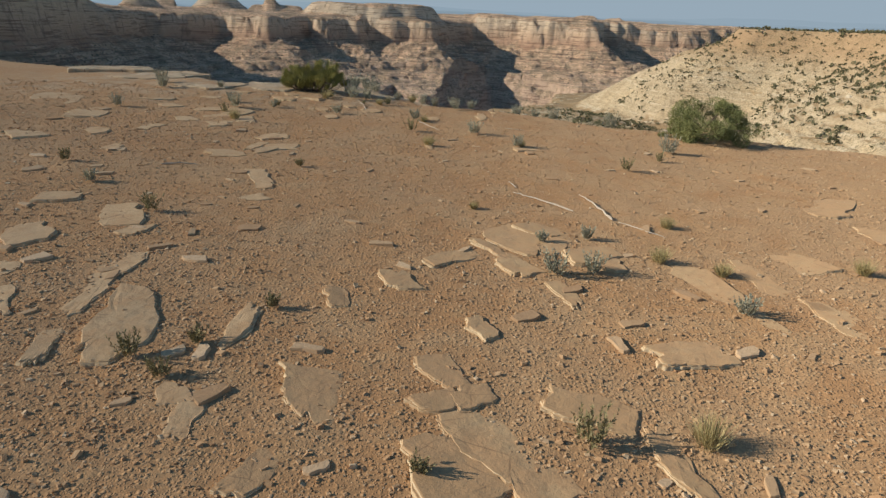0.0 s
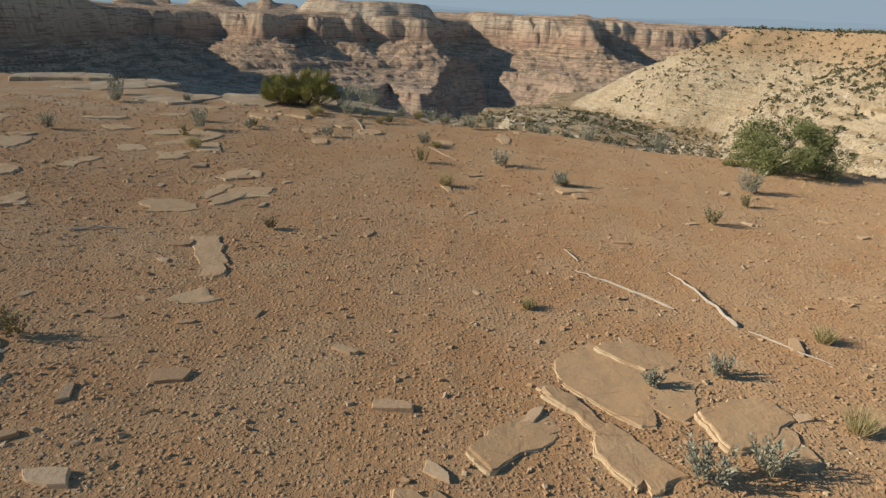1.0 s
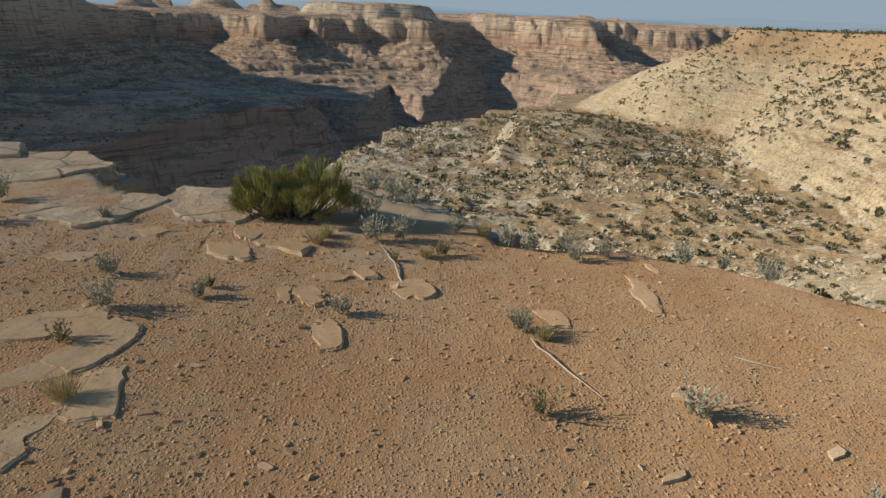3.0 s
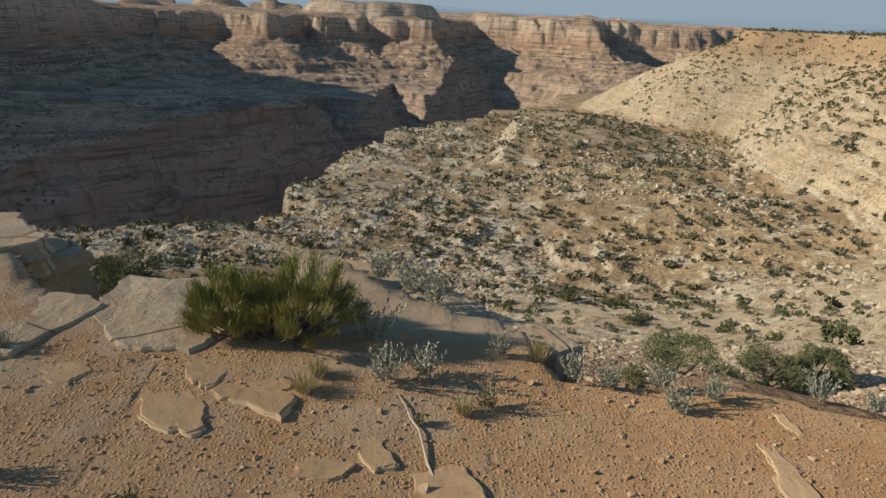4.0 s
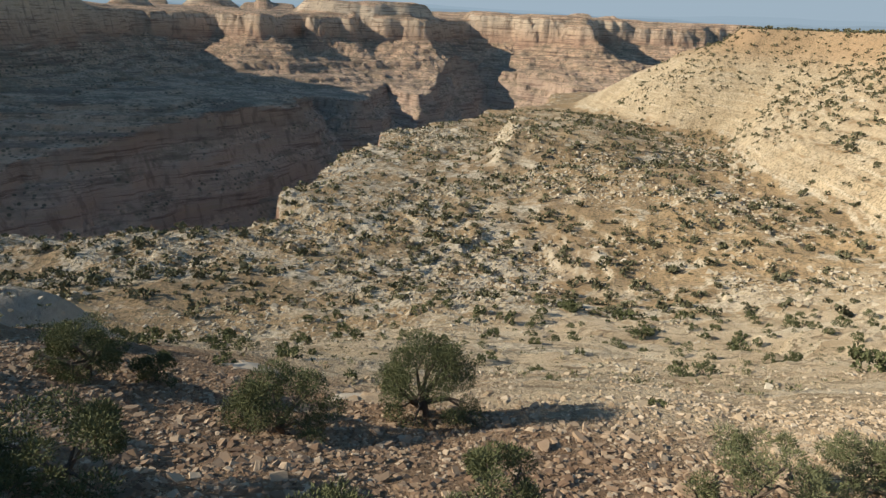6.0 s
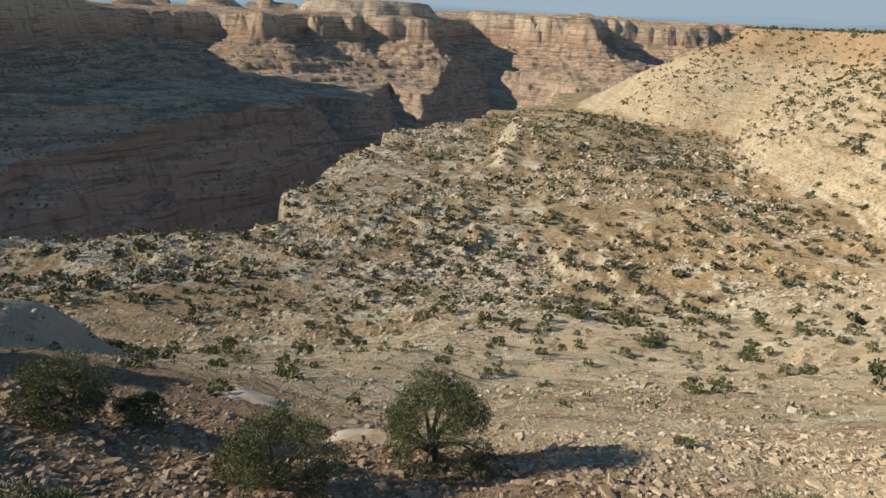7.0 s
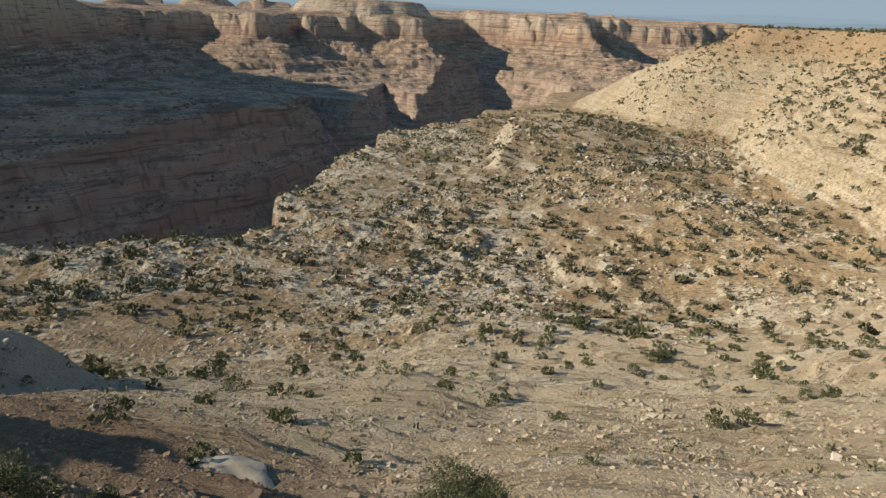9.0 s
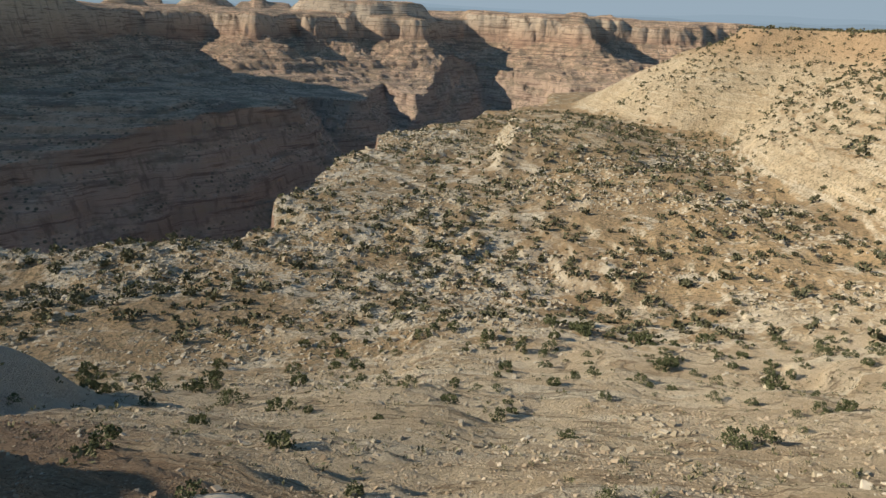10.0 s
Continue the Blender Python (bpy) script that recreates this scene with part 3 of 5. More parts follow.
def ledge_stone(t):
    """Cream and grey broken ledge rock of the bench."""
    r = t.island()
    col = t.ramp(r, (0.0, (0.40, 0.33, 0.225)), (0.4, (0.53, 0.455, 0.325)), (0.8, (0.63, 0.555, 0.42)), (1.0, (0.69, 0.62, 0.49)))
    g = t.noise(1.6, 5, 0.75)
    col = t.mix(t.range(g, 0.48, 0.7, 0.0, 0.4), col, (0.36, 0.285, 0.19))
    t.done(col, t.bump(g, 0.25, 0.8), 0.95)


def single_stone(t):
    r = t.rand()
    col = t.ramp(r, (0.0, (0.42, 0.272, 0.155)), (0.5, (0.50, 0.345, 0.205)), (1.0, (0.62, 0.47, 0.31)))
    g = t.noise(35, 4, 0.7)
    col = t.mix(t.range(g, 0.4, 0.8, 0.0, 0.4), col, (0.276, 0.157, 0.078))
    t.done(col, t.bump(g, 0.008, 0.8), 0.95)


def foliage(dark, light, seed_scale=1.5):
    def build(t):
        r = t.island()
        col = t.ramp(r, (0.0, dark), (0.6, tuple((a + b) / 2 for a, b in zip(dark, light))), (1.0, light))
        col = t.mix(t.range(t.noise(seed_scale, 2), 0.35, 0.7, 0.0, 0.5), col, light)
        t.done(col, None, 0.75)
        t.bsdf.inputs["Specular IOR Level"].default_value = 0.15
        t.bsdf.inputs["Diffuse Roughness"].default_value = 0.0
    return build


def bark(t):
    g = t.noise(9, 5, 0.7, vec=t.scaled(6, 6, 1))
    t.done(t.ramp(g, (0.3, (0.09, 0.065, 0.05)), (0.7, (0.24, 0.19, 0.15))), t.bump(g, 0.03, 0.8), 0.95)


def bleached_wood(t):
    g = t.noise(30, 4, 0.7, vec=t.scaled(1, 5, 5))
    t.done(t.ramp(g, (0.3, (0.44, 0.36, 0.27)), (0.7, (0.72, 0.64, 0.53))), t.bump(g, 0.004, 0.7), 0.85)


def rim_rock(t):
    """Weathered pale ledge rock with cracks, pits and rusty stains."""
    lumps = t.noise(1.6, 6, 0.65)
    pits = t.noise(9.0, 5, 0.7)
    grain = t.noise(60, 3, 0.7)
    col = t.ramp(lumps, (0.3, (0.42, 0.325, 0.215)), (0.5, (0.50, 0.395, 0.265)), (0.7, (0.57, 0.46, 0.315)))
    col = t.mix(t.range(pits, 0.5, 0.72, 0.0, 0.6), col, (0.34, 0.24, 0.155))
    crack = t.range(t.cells(0.5, "DISTANCE_TO_EDGE", vec=t.scaled(1, 1, 0.5)), 0.012, 0.003)
    col = t.mix(t.math("MULTIPLY", crack, 0.7), col, (0.16, 0.11, 0.075))
    dust = t.math("MULTIPLY", t.range(t.axis(t.geo.outputs["Normal"], "Z"), 0.8, 0.97), t.range(t.noise(1.1, 4), 0.46, 0.6, 0.0, 0.75))
    col = t.mix(t.math("MULTIPLY", dust, 0.6), col, (0.47, 0.31, 0.18))
    h = t.math("SUBTRACT", lumps, t.math("MULTIPLY", crack, 0.25))
    n1 = t.bump(h, 0.12, 0.8)
    n2 = t.bump(pits, 0.018, 0.7, n1)
    t.done(col, t.bump(grain, 0.008, 0.7, n2), 0.92)


mat_rim = material("rim_ledge_rock", rim_rock)


def bare_rock(t):
    """Smooth grey-white slickrock."""
    lumps = t.noise(0.8, 6, 0.6)
    col = t.ramp(lumps, (0.3, (0.45, 0.385, 0.29)), (0.7, (0.62, 0.55, 0.43)))
    col = t.mix(t.range(t.noise(5, 4, 0.7), 0.55, 0.7, 0.0, 0.5), col, (0.36, 0.28, 0.19))
    t.done(col, t.bump(lumps, 0.12, 0.6), 0.92)


mat_bare = material("bare_slickrock", bare_rock)
mat_slab = material("slab_sandstone", slab_rock)
mat_slab_pale = material("slab_sandstone_pale", lambda t: slab_rock(t, True))
mat_rubble = material("gravel", rubble)
mat_talus = material("talus_rock", talus_rock)
mat_ledge = material("ledge_rock", ledge_stone)
mat_stone = material("loose_stone", single_stone)
mat_juniper = material("juniper_foliage", foliage((0.095, 0.108, 0.052), (0.165, 0.178, 0.086)))
mat_juniper_light = material("juniper_foliage_light", foliage((0.125, 0.14, 0.07), (0.225, 0.235, 0.118)))
mat_juniper_rim = material("juniper_foliage_rim", foliage((0.11, 0.125, 0.05), (0.27, 0.285, 0.12)))
mat_shrub = material("far_shrub_foliage", foliage((0.085, 0.086, 0.05), (0.19, 0.185, 0.108), 0.05))
mat_scrub = material("low_scrub_leaves", foliage((0.115, 0.115, 0.06), (0.225, 0.215, 0.115), 0.6))
mat_tea = material("green_stems", foliage((0.15, 0.155, 0.048), (0.37, 0.35, 0.125), 5.0))
mat_sage = material("sage_leaves", foliage((0.25, 0.25, 0.185), (0.44, 0.43, 0.33), 6.0))
mat_green = material("small_green_leaves", foliage((0.17, 0.155, 0.08), (0.33, 0.29, 0.16), 6.0))
mat_grass = material("dry_grass", foliage((0.30, 0.25, 0.11), (0.50, 0.43, 0.23), 6.0))
mat_bark = material("bark", bark)
mat_dead = material("bleached_wood", bleached_wood)

# ---- the ground, one sheet out to the horizon ----
CENTRE = (0.0, -6.0)


def sheet():
    fine = np.radians(np.linspace(-45, 45, 720))
    coarse = np.radians(np.linspace(46, 314, 60))[1:-1]
    ang = np.concatenate([fine, coarse])
    rows = [np.arange(1.0, 40.0, 0.25)]
    for start, end, grow in ((40, 300, 0.010), (300, 900, 0.008), (900, 3000, 0.0045), (3000, 4900, 0.02)):
        rows.append(np.geomspace(start, end, int(math.log(end / start) / grow), endpoint=False))
    rad = np.concatenate(rows + [[4900.0]])
    r, a = np.meshgrid(rad, ang, indexing="ij")
    x, y = CENTRE[0] + r * np.sin(a), CENTRE[1] + r * np.cos(a)
    z, region = land(x, y)
    return x, y, z, region


GX, GY, GZ, GREG = sheet()


def sheet_part(name, pick, mats, label, category):
    """The faces of the sheet that belong to one stretch of country, as one mesh."""
    nr, na = GX.shape
    i, j = np.meshgrid(np.arange(nr - 1), np.arange(na), indexing="ij")
    mask = np.isin(GREG[:-1, :], pick)
    i, j = i[mask], j[mask]
    k = (j + 1) % na
    quads = np.stack([i * na + j, (i + 1) * na + j, (i + 1) * na + k, i * na + k], 1)[:, ::-1]
    used, inv = np.unique(quads, return_inverse=True)
    co = np.stack([GX.ravel()[used], GY.ravel()[used], GZ.ravel()[used]], 1)
    me = bpy.data.meshes.new(name)
    me.vertices.add(len(used))
    me.vertices.foreach_set("co", co.ravel())
    me.loops.add(quads.size)
    me.loops.foreach_set("vertex_index", inv.reshape(-1).astype(np.int32))
    me.polygons.add(len(quads))
    me.polygons.foreach_set("loop_start", np.arange(0, quads.size, 4, dtype=np.int32))
    me.polygons.foreach_set("loop_total", np.full(len(quads), 4, dtype=np.int32))
    me.update(calc_edges=True)
    me.validate()
    for m in mats:
        me.materials.append(m)
    ob = new(name, me)
    return tagged(ob, label, category, kind="structure")


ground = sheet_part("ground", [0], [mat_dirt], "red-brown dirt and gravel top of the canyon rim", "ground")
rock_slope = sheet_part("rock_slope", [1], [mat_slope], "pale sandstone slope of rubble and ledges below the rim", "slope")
sheet_part("rock_bench", [2], [mat_slope], "broad pale sandstone bench with soil pockets above the gorge", "ground")
sheet_part("hillside", [4], [mat_hill], "sunlit tan slickrock hillside with a reddish cap", "hill")
sheet_part("canyon_wall", [3], [mat_wall], "layered red and buff sandstone canyon walls with talus slopes", "cliff")



def distant_ridge(radius, low, high, size, seed, color):
    """A far line of mountains in the haze, beyond the edge of the sheet."""
    ang = np.radians(np.linspace(-60, 60, 400))
    top = low + (high - low) * np.clip(0.5 + 0.9 * fbm(np.degrees(ang), ang * 0, size, 4, seed), 0, 1)
    x, y = radius * np.sin(ang), radius * np.cos(ang)
    rows = [np.stack([x * f, y * f, z], 1) for f, z in ((1.0, np.full(400, -60.0)), (1.005, top * 0.6), (1.015, top), (1.03, np.full(400, -60.0)))]
    verts = np.concatenate(rows)
    quads = [(r * 400 + i, r * 400 + i + 1, (r + 1) * 400 + i + 1, (r + 1) * 400 + i) for r in range(3) for i in range(399)]
    me = bpy.data.meshes.new("backdrop")
    me.from_pydata(verts.tolist(), [], quads)

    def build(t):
        # distance haze painted as an even blue-grey glow over a near-black base
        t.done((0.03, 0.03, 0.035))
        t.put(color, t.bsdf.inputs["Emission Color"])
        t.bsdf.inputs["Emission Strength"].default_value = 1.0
    me.materials.append(material("haze_glow_mountains", build))
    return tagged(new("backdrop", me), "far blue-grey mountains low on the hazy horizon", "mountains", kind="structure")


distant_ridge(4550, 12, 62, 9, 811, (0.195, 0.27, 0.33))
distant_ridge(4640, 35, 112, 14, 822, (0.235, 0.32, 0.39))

# ---- things: tools ----
def mesh_of(name, verts, faces, mats):
    me = bpy.data.meshes.new(name)
    me.from_pydata([tuple(v) for v in verts], [], [tuple(f) for f in faces])
    for m in mats if isinstance(mats, (list, tuple)) else [mats]:
        me.materials.append(m)
    me.update()
    return me


def quick_mesh(name, verts, quads, mat):
    """A mesh from arrays of vertices and four-cornered faces."""
    me = bpy.data.meshes.new(name)
    me.vertices.add(len(verts))
    me.vertices.foreach_set("co", np.asarray(verts, np.float32).ravel())
    me.loops.add(quads.size)
    me.loops.foreach_set("vertex_index", quads.astype(np.int32).ravel())
    me.polygons.add(len(quads))
    me.polygons.foreach_set("loop_start", np.arange(0, quads.size, 4, dtype=np.int32))
    me.polygons.foreach_set("loop_total", np.full(len(quads), 4, dtype=np.int32))
    me.polygons.foreach_set("use_smooth", np.zeros(len(quads), dtype=bool))
    me.update(calc_edges=True)
    me.materials.append(mat)
    return me


def part(name, me, parent, label=""):
    ob = new(name, me)
    ob.parent = parent
    return tagged(ob, label)


def thing(name, label, category, group="", m=None):
    ob = new(name)
    ob.empty_display_size = 0.1
    if m is not None:
        ob.matrix_world = m
    return tagged(ob, label, category, group)


def ground_z(x, y):
    return float(land(np.array([float(x)]), np.array([float(y)]))[0][0])


def tube(points, radii, sides=6):
    """A tapering limb along the points."""
    verts, faces = [], []
    for i, (p, r) in enumerate(zip(points, radii)):
        a, b = Vector(points[max(i - 1, 0)]), Vector(points[min(i + 1, len(points) - 1)])
        q = (b - a).to_track_quat("Z", "Y")
        for k in range(sides):
            w = 2 * math.pi * k / sides
            verts.append(Vector(p) + q @ Vector((r * math.cos(w), r * math.sin(w), 0)))
    for i in range(len(points) - 1):
        for k in range(sides):
            n = (k + 1) % sides
            faces.append((i * sides + k, i * sides + n, (i + 1) * sides + n, (i + 1) * sides + k))
    faces.append(tuple(range(sides))[::-1])
    faces.append(tuple(range((len(points) - 1) * sides, len(points) * sides)))
    return verts, faces


def joined(pieces):
    verts, faces = [], []
    for v, f in pieces:
        o = len(verts)
        verts += list(v)
        faces += [tuple(i + o for i in q) for q in f]
    return verts, faces


def sprigs(base, way, length, width, rng):
    """Slender pointed leaves: one diamond for each base point and direction."""
    way = way / np.linalg.norm(way, axis=1, keepdims=True)
    any_way = rng.normal(size=way.shape)
    side = np.cross(way, any_way)
    side /= np.linalg.norm(side, axis=1, keepdims=True) + 1e-9
    length, width = np.reshape(length, (-1, 1)), np.reshape(width, (-1, 1))
    mid = base + way * length * 0.5
    v = np.stack([base, mid + side * width * 0.5, base + way * length, mid - side * width * 0.5], 1).reshape(-1, 3)
    return v, np.arange(len(v)).reshape(-1, 4)


# ---- junipers ----
def juniper_meshes(seed, width, height, lobes, leaves, leaf, mat, longest=2.0, narrow=0.3, broad=0.55):
    """Trunk, limbs and crown of a spreading juniper that stands at the origin."""
    rng = np.random.default_rng(seed)
    centres, limbs = [], []
    trunk_top = Vector((rng.normal() * 0.06 * width, rng.normal() * 0.06 * width, height * 0.24))
    trunk = tube([(0, 0, -0.35), (trunk_top.x * 0.3, trunk_top.y * 0.6, height * 0.14), trunk_top], [0.055 * height, 0.042 * height, 0.03 * height], 7)
    for i in range(lobes):
        ang = 2 * math.pi * (i + rng.uniform(-0.35, 0.35)) * 0.381966
        lift = rng.uniform(0.0, 1.0)
        out = width * 0.5 * math.sqrt(max(0.05, 1 - (lift * 0.92) ** 2)) * rng.uniform(0.5, 1.0)
        c = Vector((math.cos(ang) * out, math.sin(ang) * out, height * (0.12 + 0.66 * lift)))
        size = rng.uniform(0.12, 0.25) * min(width, height * 1.3) * 0.72
        centres.append((c, size))
        if i % 3 == 0:
            start = trunk_top * rng.uniform(0.25, 1.0)
            mid = start.lerp(c, 0.5) + Vector((rng.normal() * 0.06, rng.normal() * 0.06, 0.06)) * width
            limbs.append(tube([start, mid, c], [0.022 * height, 0.014 * height, 0.004 * height], 5))
    vs, n = [], 0
    qs = []
    for c, size in centres:
        k = int(leaves * rng.uniform(0.75, 1.25) / lobes)
        d = rng.normal(size=(k, 3))
        d /= np.linalg.norm(d, axis=1, keepdims=True)
        r = size * rng.uniform(0.25, 1.0, (k, 1)) ** 0.5
        squash = np.array([1.0, 1.0, 0.8])
        base = np.array(c) + d * r * squash * rng.uniform(0.8, 1.15, (k, 1))
        way = d * 0.8 + rng.normal(size=(k, 3)) * 0.55 + np.array([0, 0, 0.45])
        v, q = sprigs(base, way, leaf * rng.uniform(0.9, longest, k), leaf * rng.uniform(narrow, broad, k), rng)
        vs.append(v)
        qs.append(q + n)
        n += len(v)
    crown = quick_mesh("crown", np.concatenate(vs), np.concatenate(qs), mat)
    return mesh_of("trunk", *trunk, mat_bark), [mesh_of("limb", *l, mat_bark) for l in limbs], crown


def juniper(x, y, width, height, seed, mat, label, name="juniper_tree", leaves=5200, lobes=24, leaf=0.10, sink=0.12, group="junipers on the slope"):
    trunk, limbs, crown = juniper_meshes(seed, width, height, lobes, leaves, leaf, mat)
    ob = thing(name, label, "tree", group, Matrix.Translation((x, y, ground_z(x, y) - sink)))
    part("trunk", trunk, ob)
    for l in limbs:
        part("limb", l, ob)
    part("crown", crown, ob)
    return ob


# place, width, height
NEAR_JUNIPERS = [(-0.1, 43.7, 4.4, 4.7), (-5.6, 40.0, 4.4, 3.3), (-14.6, 43.3, 3.6, 3.6), (-12.2, 44.5, 2.2, 1.7), (-8.8, 31.6, 3.5, 2.7), (1.5, 31.9, 2.7, 2.9), (-2.7, 29.6, 2.6, 1.7)]
for k, (x, y, w, h) in enumerate(NEAR_JUNIPERS):
    juniper(x, y, w, h, 100 + k, mat_juniper, "dark green juniper with a rounded crown on the rubble slope", leaves=int(19000 * min(1.7, w * h / 12)), lobes=40 if h > 4 else 24, leaf=0.075)
PALE_JUNIPERS = [(9.9, 34.8, 5.2, 2.8), (14.8, 36.6, 3.4, 2.3), (17.5, 37.6, 2.6, 1.9)]
for k, (x, y, w, h) in enumerate(PALE_JUNIPERS):
    juniper(x, y, w, h, 130 + k, mat_juniper_light, "low grey-green juniper with dead branches on the rubble slope", leaves=13000, leaf=0.073)
juniper(8.5, 17.0, 2.5, 1.3, 140, mat_juniper_rim, "low dense juniper growing on the dirt rim", "juniper_bush", leaves=30000, lobes=40, leaf=0.036, sink=0.25, group="")

# dead grey branches in the pale juniper
for k in range(7):
    a = 0.6 + 0.35 * k
    base = Vector((10.4, 34.2, ground_z(10.4, 34.2)))
    tip = base + Vector((math.cos(a) * 0.8, -abs(math.sin(a)) * 0.6, 0.9 + 0.12 * (k % 3)))
    mid = base.lerp(tip, 0.5) + Vector((0.1 * (k % 2), 0.05, 0.12))
    ob = new("dead_branch", mesh_of("dead_branch", *tube([base - Vector((0, 0, 0.1)), mid, tip], [0.05, 0.03, 0.01], 5), mat_dead))
    tagged(ob, "grey dead branch standing beside the pale juniper", "branch", "dead branches")

# smaller junipers further down: one of each of a few shapes, then copies
SHAPES = []
for k in range(5):
    ww, hh = ((2.2, 1.7), (2.6, 2.2), (3.2, 1.9), (2.0, 2.3), (3.4, 2.5))[k]
    trunk, limbs, crown = juniper_meshes(200 + k, ww, hh, 16, 640, 0.19, mat_juniper, 1.3, 0.75, 1.1)
    SHAPES.append((ww, hh, trunk, crown))


def small_juniper(x, y, width, k, turn, label="small dark green juniper on the pale rock slope", group="small junipers"):
    ww, hh, trunk, crown = SHAPES[k % 5]
    f = width / ww
    z = ground_z(x, y) - 0.1
    ob = thing("small_juniper", label, "tree", group, Matrix.Translation((x, y, z)) @ Matrix.Rotation(turn, 4, "Z") @ Matrix.Diagonal((f, f, f, 1)))
    part("trunk", trunk, ob)
    part("crown", crown, ob)


MARKED = [(50, 79, 4.6), (-12.4, 54.2, 1.7), (-20, 59.5, 1.9), (-5.1, 59, 1.1), (9.2, 57.9, 1.6), (12, 46.8, 1.1), (27.2, 76.0, 2.8), (30.6, 77.3, 3.0), (-18.5, 113.4, 2.6), (-15, 90, 2.0), (10, 92.2, 1.6), (28, 118.5, 2.6),
          (13, 79.6, 2.2), (51, 93, 2.2), (77, 133, 3.6), (-11.3, 68, 2.2), (-33, 98, 2.4), (-29, 100, 2.2), (-38, 93, 2.0), (-22, 92, 3.2), (-19.5, 75, 1.8), (24, 101, 1.8), (38, 111, 2.0), (-20, 62, 1.6), (7, 102, 1.4), (-5, 82, 1.2)]
for k, (x, y, w) in enumerate(MARKED):
    small_juniper(x, y, w, k, 1.3 * k)


# ---- shrubs over the bench and the hillsides ----
def scatter_shrubs():
    rng = np.random.default_rng(11)
    n = 60000
    r = np.sqrt(rng.uniform(85 ** 2, 1300 ** 2, n))
    keep = rng.uniform(size=n) < np.clip(420 / r, 0, 1) ** 0.6 * 1.0
    a = np.radians(rng.uniform(-42, 42, n))
    x, y = r * np.sin(a), r * np.cos(a)
    z, reg = land(x, y)
    dens = 0.5 + 0.9 * fbm(x, y, 60, 3, 301) + 0.35 * fbm(x, y, 14, 2, 302)
    dens = dens * np.where(reg == 1, 0.35, 1.0) * np.interp(r, [100, 260], [0.8, 1.0]) * np.where(reg == 0, 2.0, 1.0)
    hilly = smooth(-70, -40, z) * smooth(200, 320, r)
    dens = dens * (1 + 0.9 * hilly)
    dens = dens + 0.5 * smooth(-80, -110, x) * (1 - smooth(230, 260, r)) * (reg == 2)
    dens = dens * (1 + 0.9 * smooth(10, -15, x) * smooth(112, 128, y) * (1 - smooth(180, 210, y)))
    # smooth bare rock low on the hillside carries few
    dens = dens * (1 - 0.75 * smooth(-22, -34, z) * smooth(130, 165, x) * smooth(200, 250, y) * (1 - smooth(430, 520, y)) * (reg == 4))
    keep &= np.isin(reg, (0, 1, 2, 4)) & (rng.uniform(size=n) < dens)
    keep &= ~((reg == 0) & (r < 260))
    x, y, z, r = x[keep], y[keep], z[keep], r[keep]
    size = np.clip(rng.lognormal(math.log(2.3), 0.4, len(x)), 0.9, 5.2) * np.interp(r, [85, 150, 260], [0.6, 0.8, 1.0]) 
    return x, y, z, r, size, rng


SX, SY, SZ, SR, SSIZE, SRNG = scatter_shrubs()
order = np.argsort(SR)
near_ones = order[:250]
for k, i in enumerate(near_ones):
    small_juniper(float(SX[i]), float(SY[i]), float(SSIZE[i]), k, 0.7 * k, "small dark juniper shrub on the sandstone bench", "shrubs on the bench")


def shrub_mass(idx, leaves, spread):
    """Many far shrubs in one mesh: each a ragged heap of leaf clumps."""
    rng = np.random.default_rng(5)
    k = len(idx)
    d = rng.normal(size=(k, leaves, 3))
    d /= np.linalg.norm(d, axis=2, keepdims=True)
    lobe = rng.normal(size=(k, 4, 3)) * np.array([0.19, 0.19, 0.09])
    pick = rng.integers(0, 4, (k, leaves))
    off = np.take_along_axis(lobe, pick[..., None], 1)
    s = SSIZE[idx][:, None, None]
    flat = rng.uniform(0.5, 0.85, (k, 1, 1))
    base = (off + d * rng.uniform(0.08, 0.25, (k, leaves, 1))) * s * np.concatenate([np.ones((k, 1, 2)), flat], 2)
    base[..., 2] += 0.27 * s[..., 0]
    base += np.stack([SX[idx], SY[idx], SZ[idx]], 1)[:, None, :]
    way = d + rng.normal(size=d.shape) * 0.7 + np.array([0, 0, 0.3])
    ln = (s[..., 0] * spread * rng.uniform(0.7, 1.4, (k, leaves))).ravel()
    v, q = sprigs(base.reshape(-1, 3), way.reshape(-1, 3), ln, ln * 0.95, rng)
    return v, q


mid_ones = order[250:1800]
far_ones = order[1800:7000]
for idx, leaves, spread, label in ((mid_ones, 42, 0.24, "dark green junipers and shrubs dotted over the sandstone bench"), (far_ones, 13, 0.38, "far dark green shrubs on the bench and hillside")):
    v, q = shrub_mass(idx, leaves, spread)
    tagged(new("shrubs", quick_mesh("shrubs", v, q, mat_shrub)), label, "shrubs", kind="stuff")


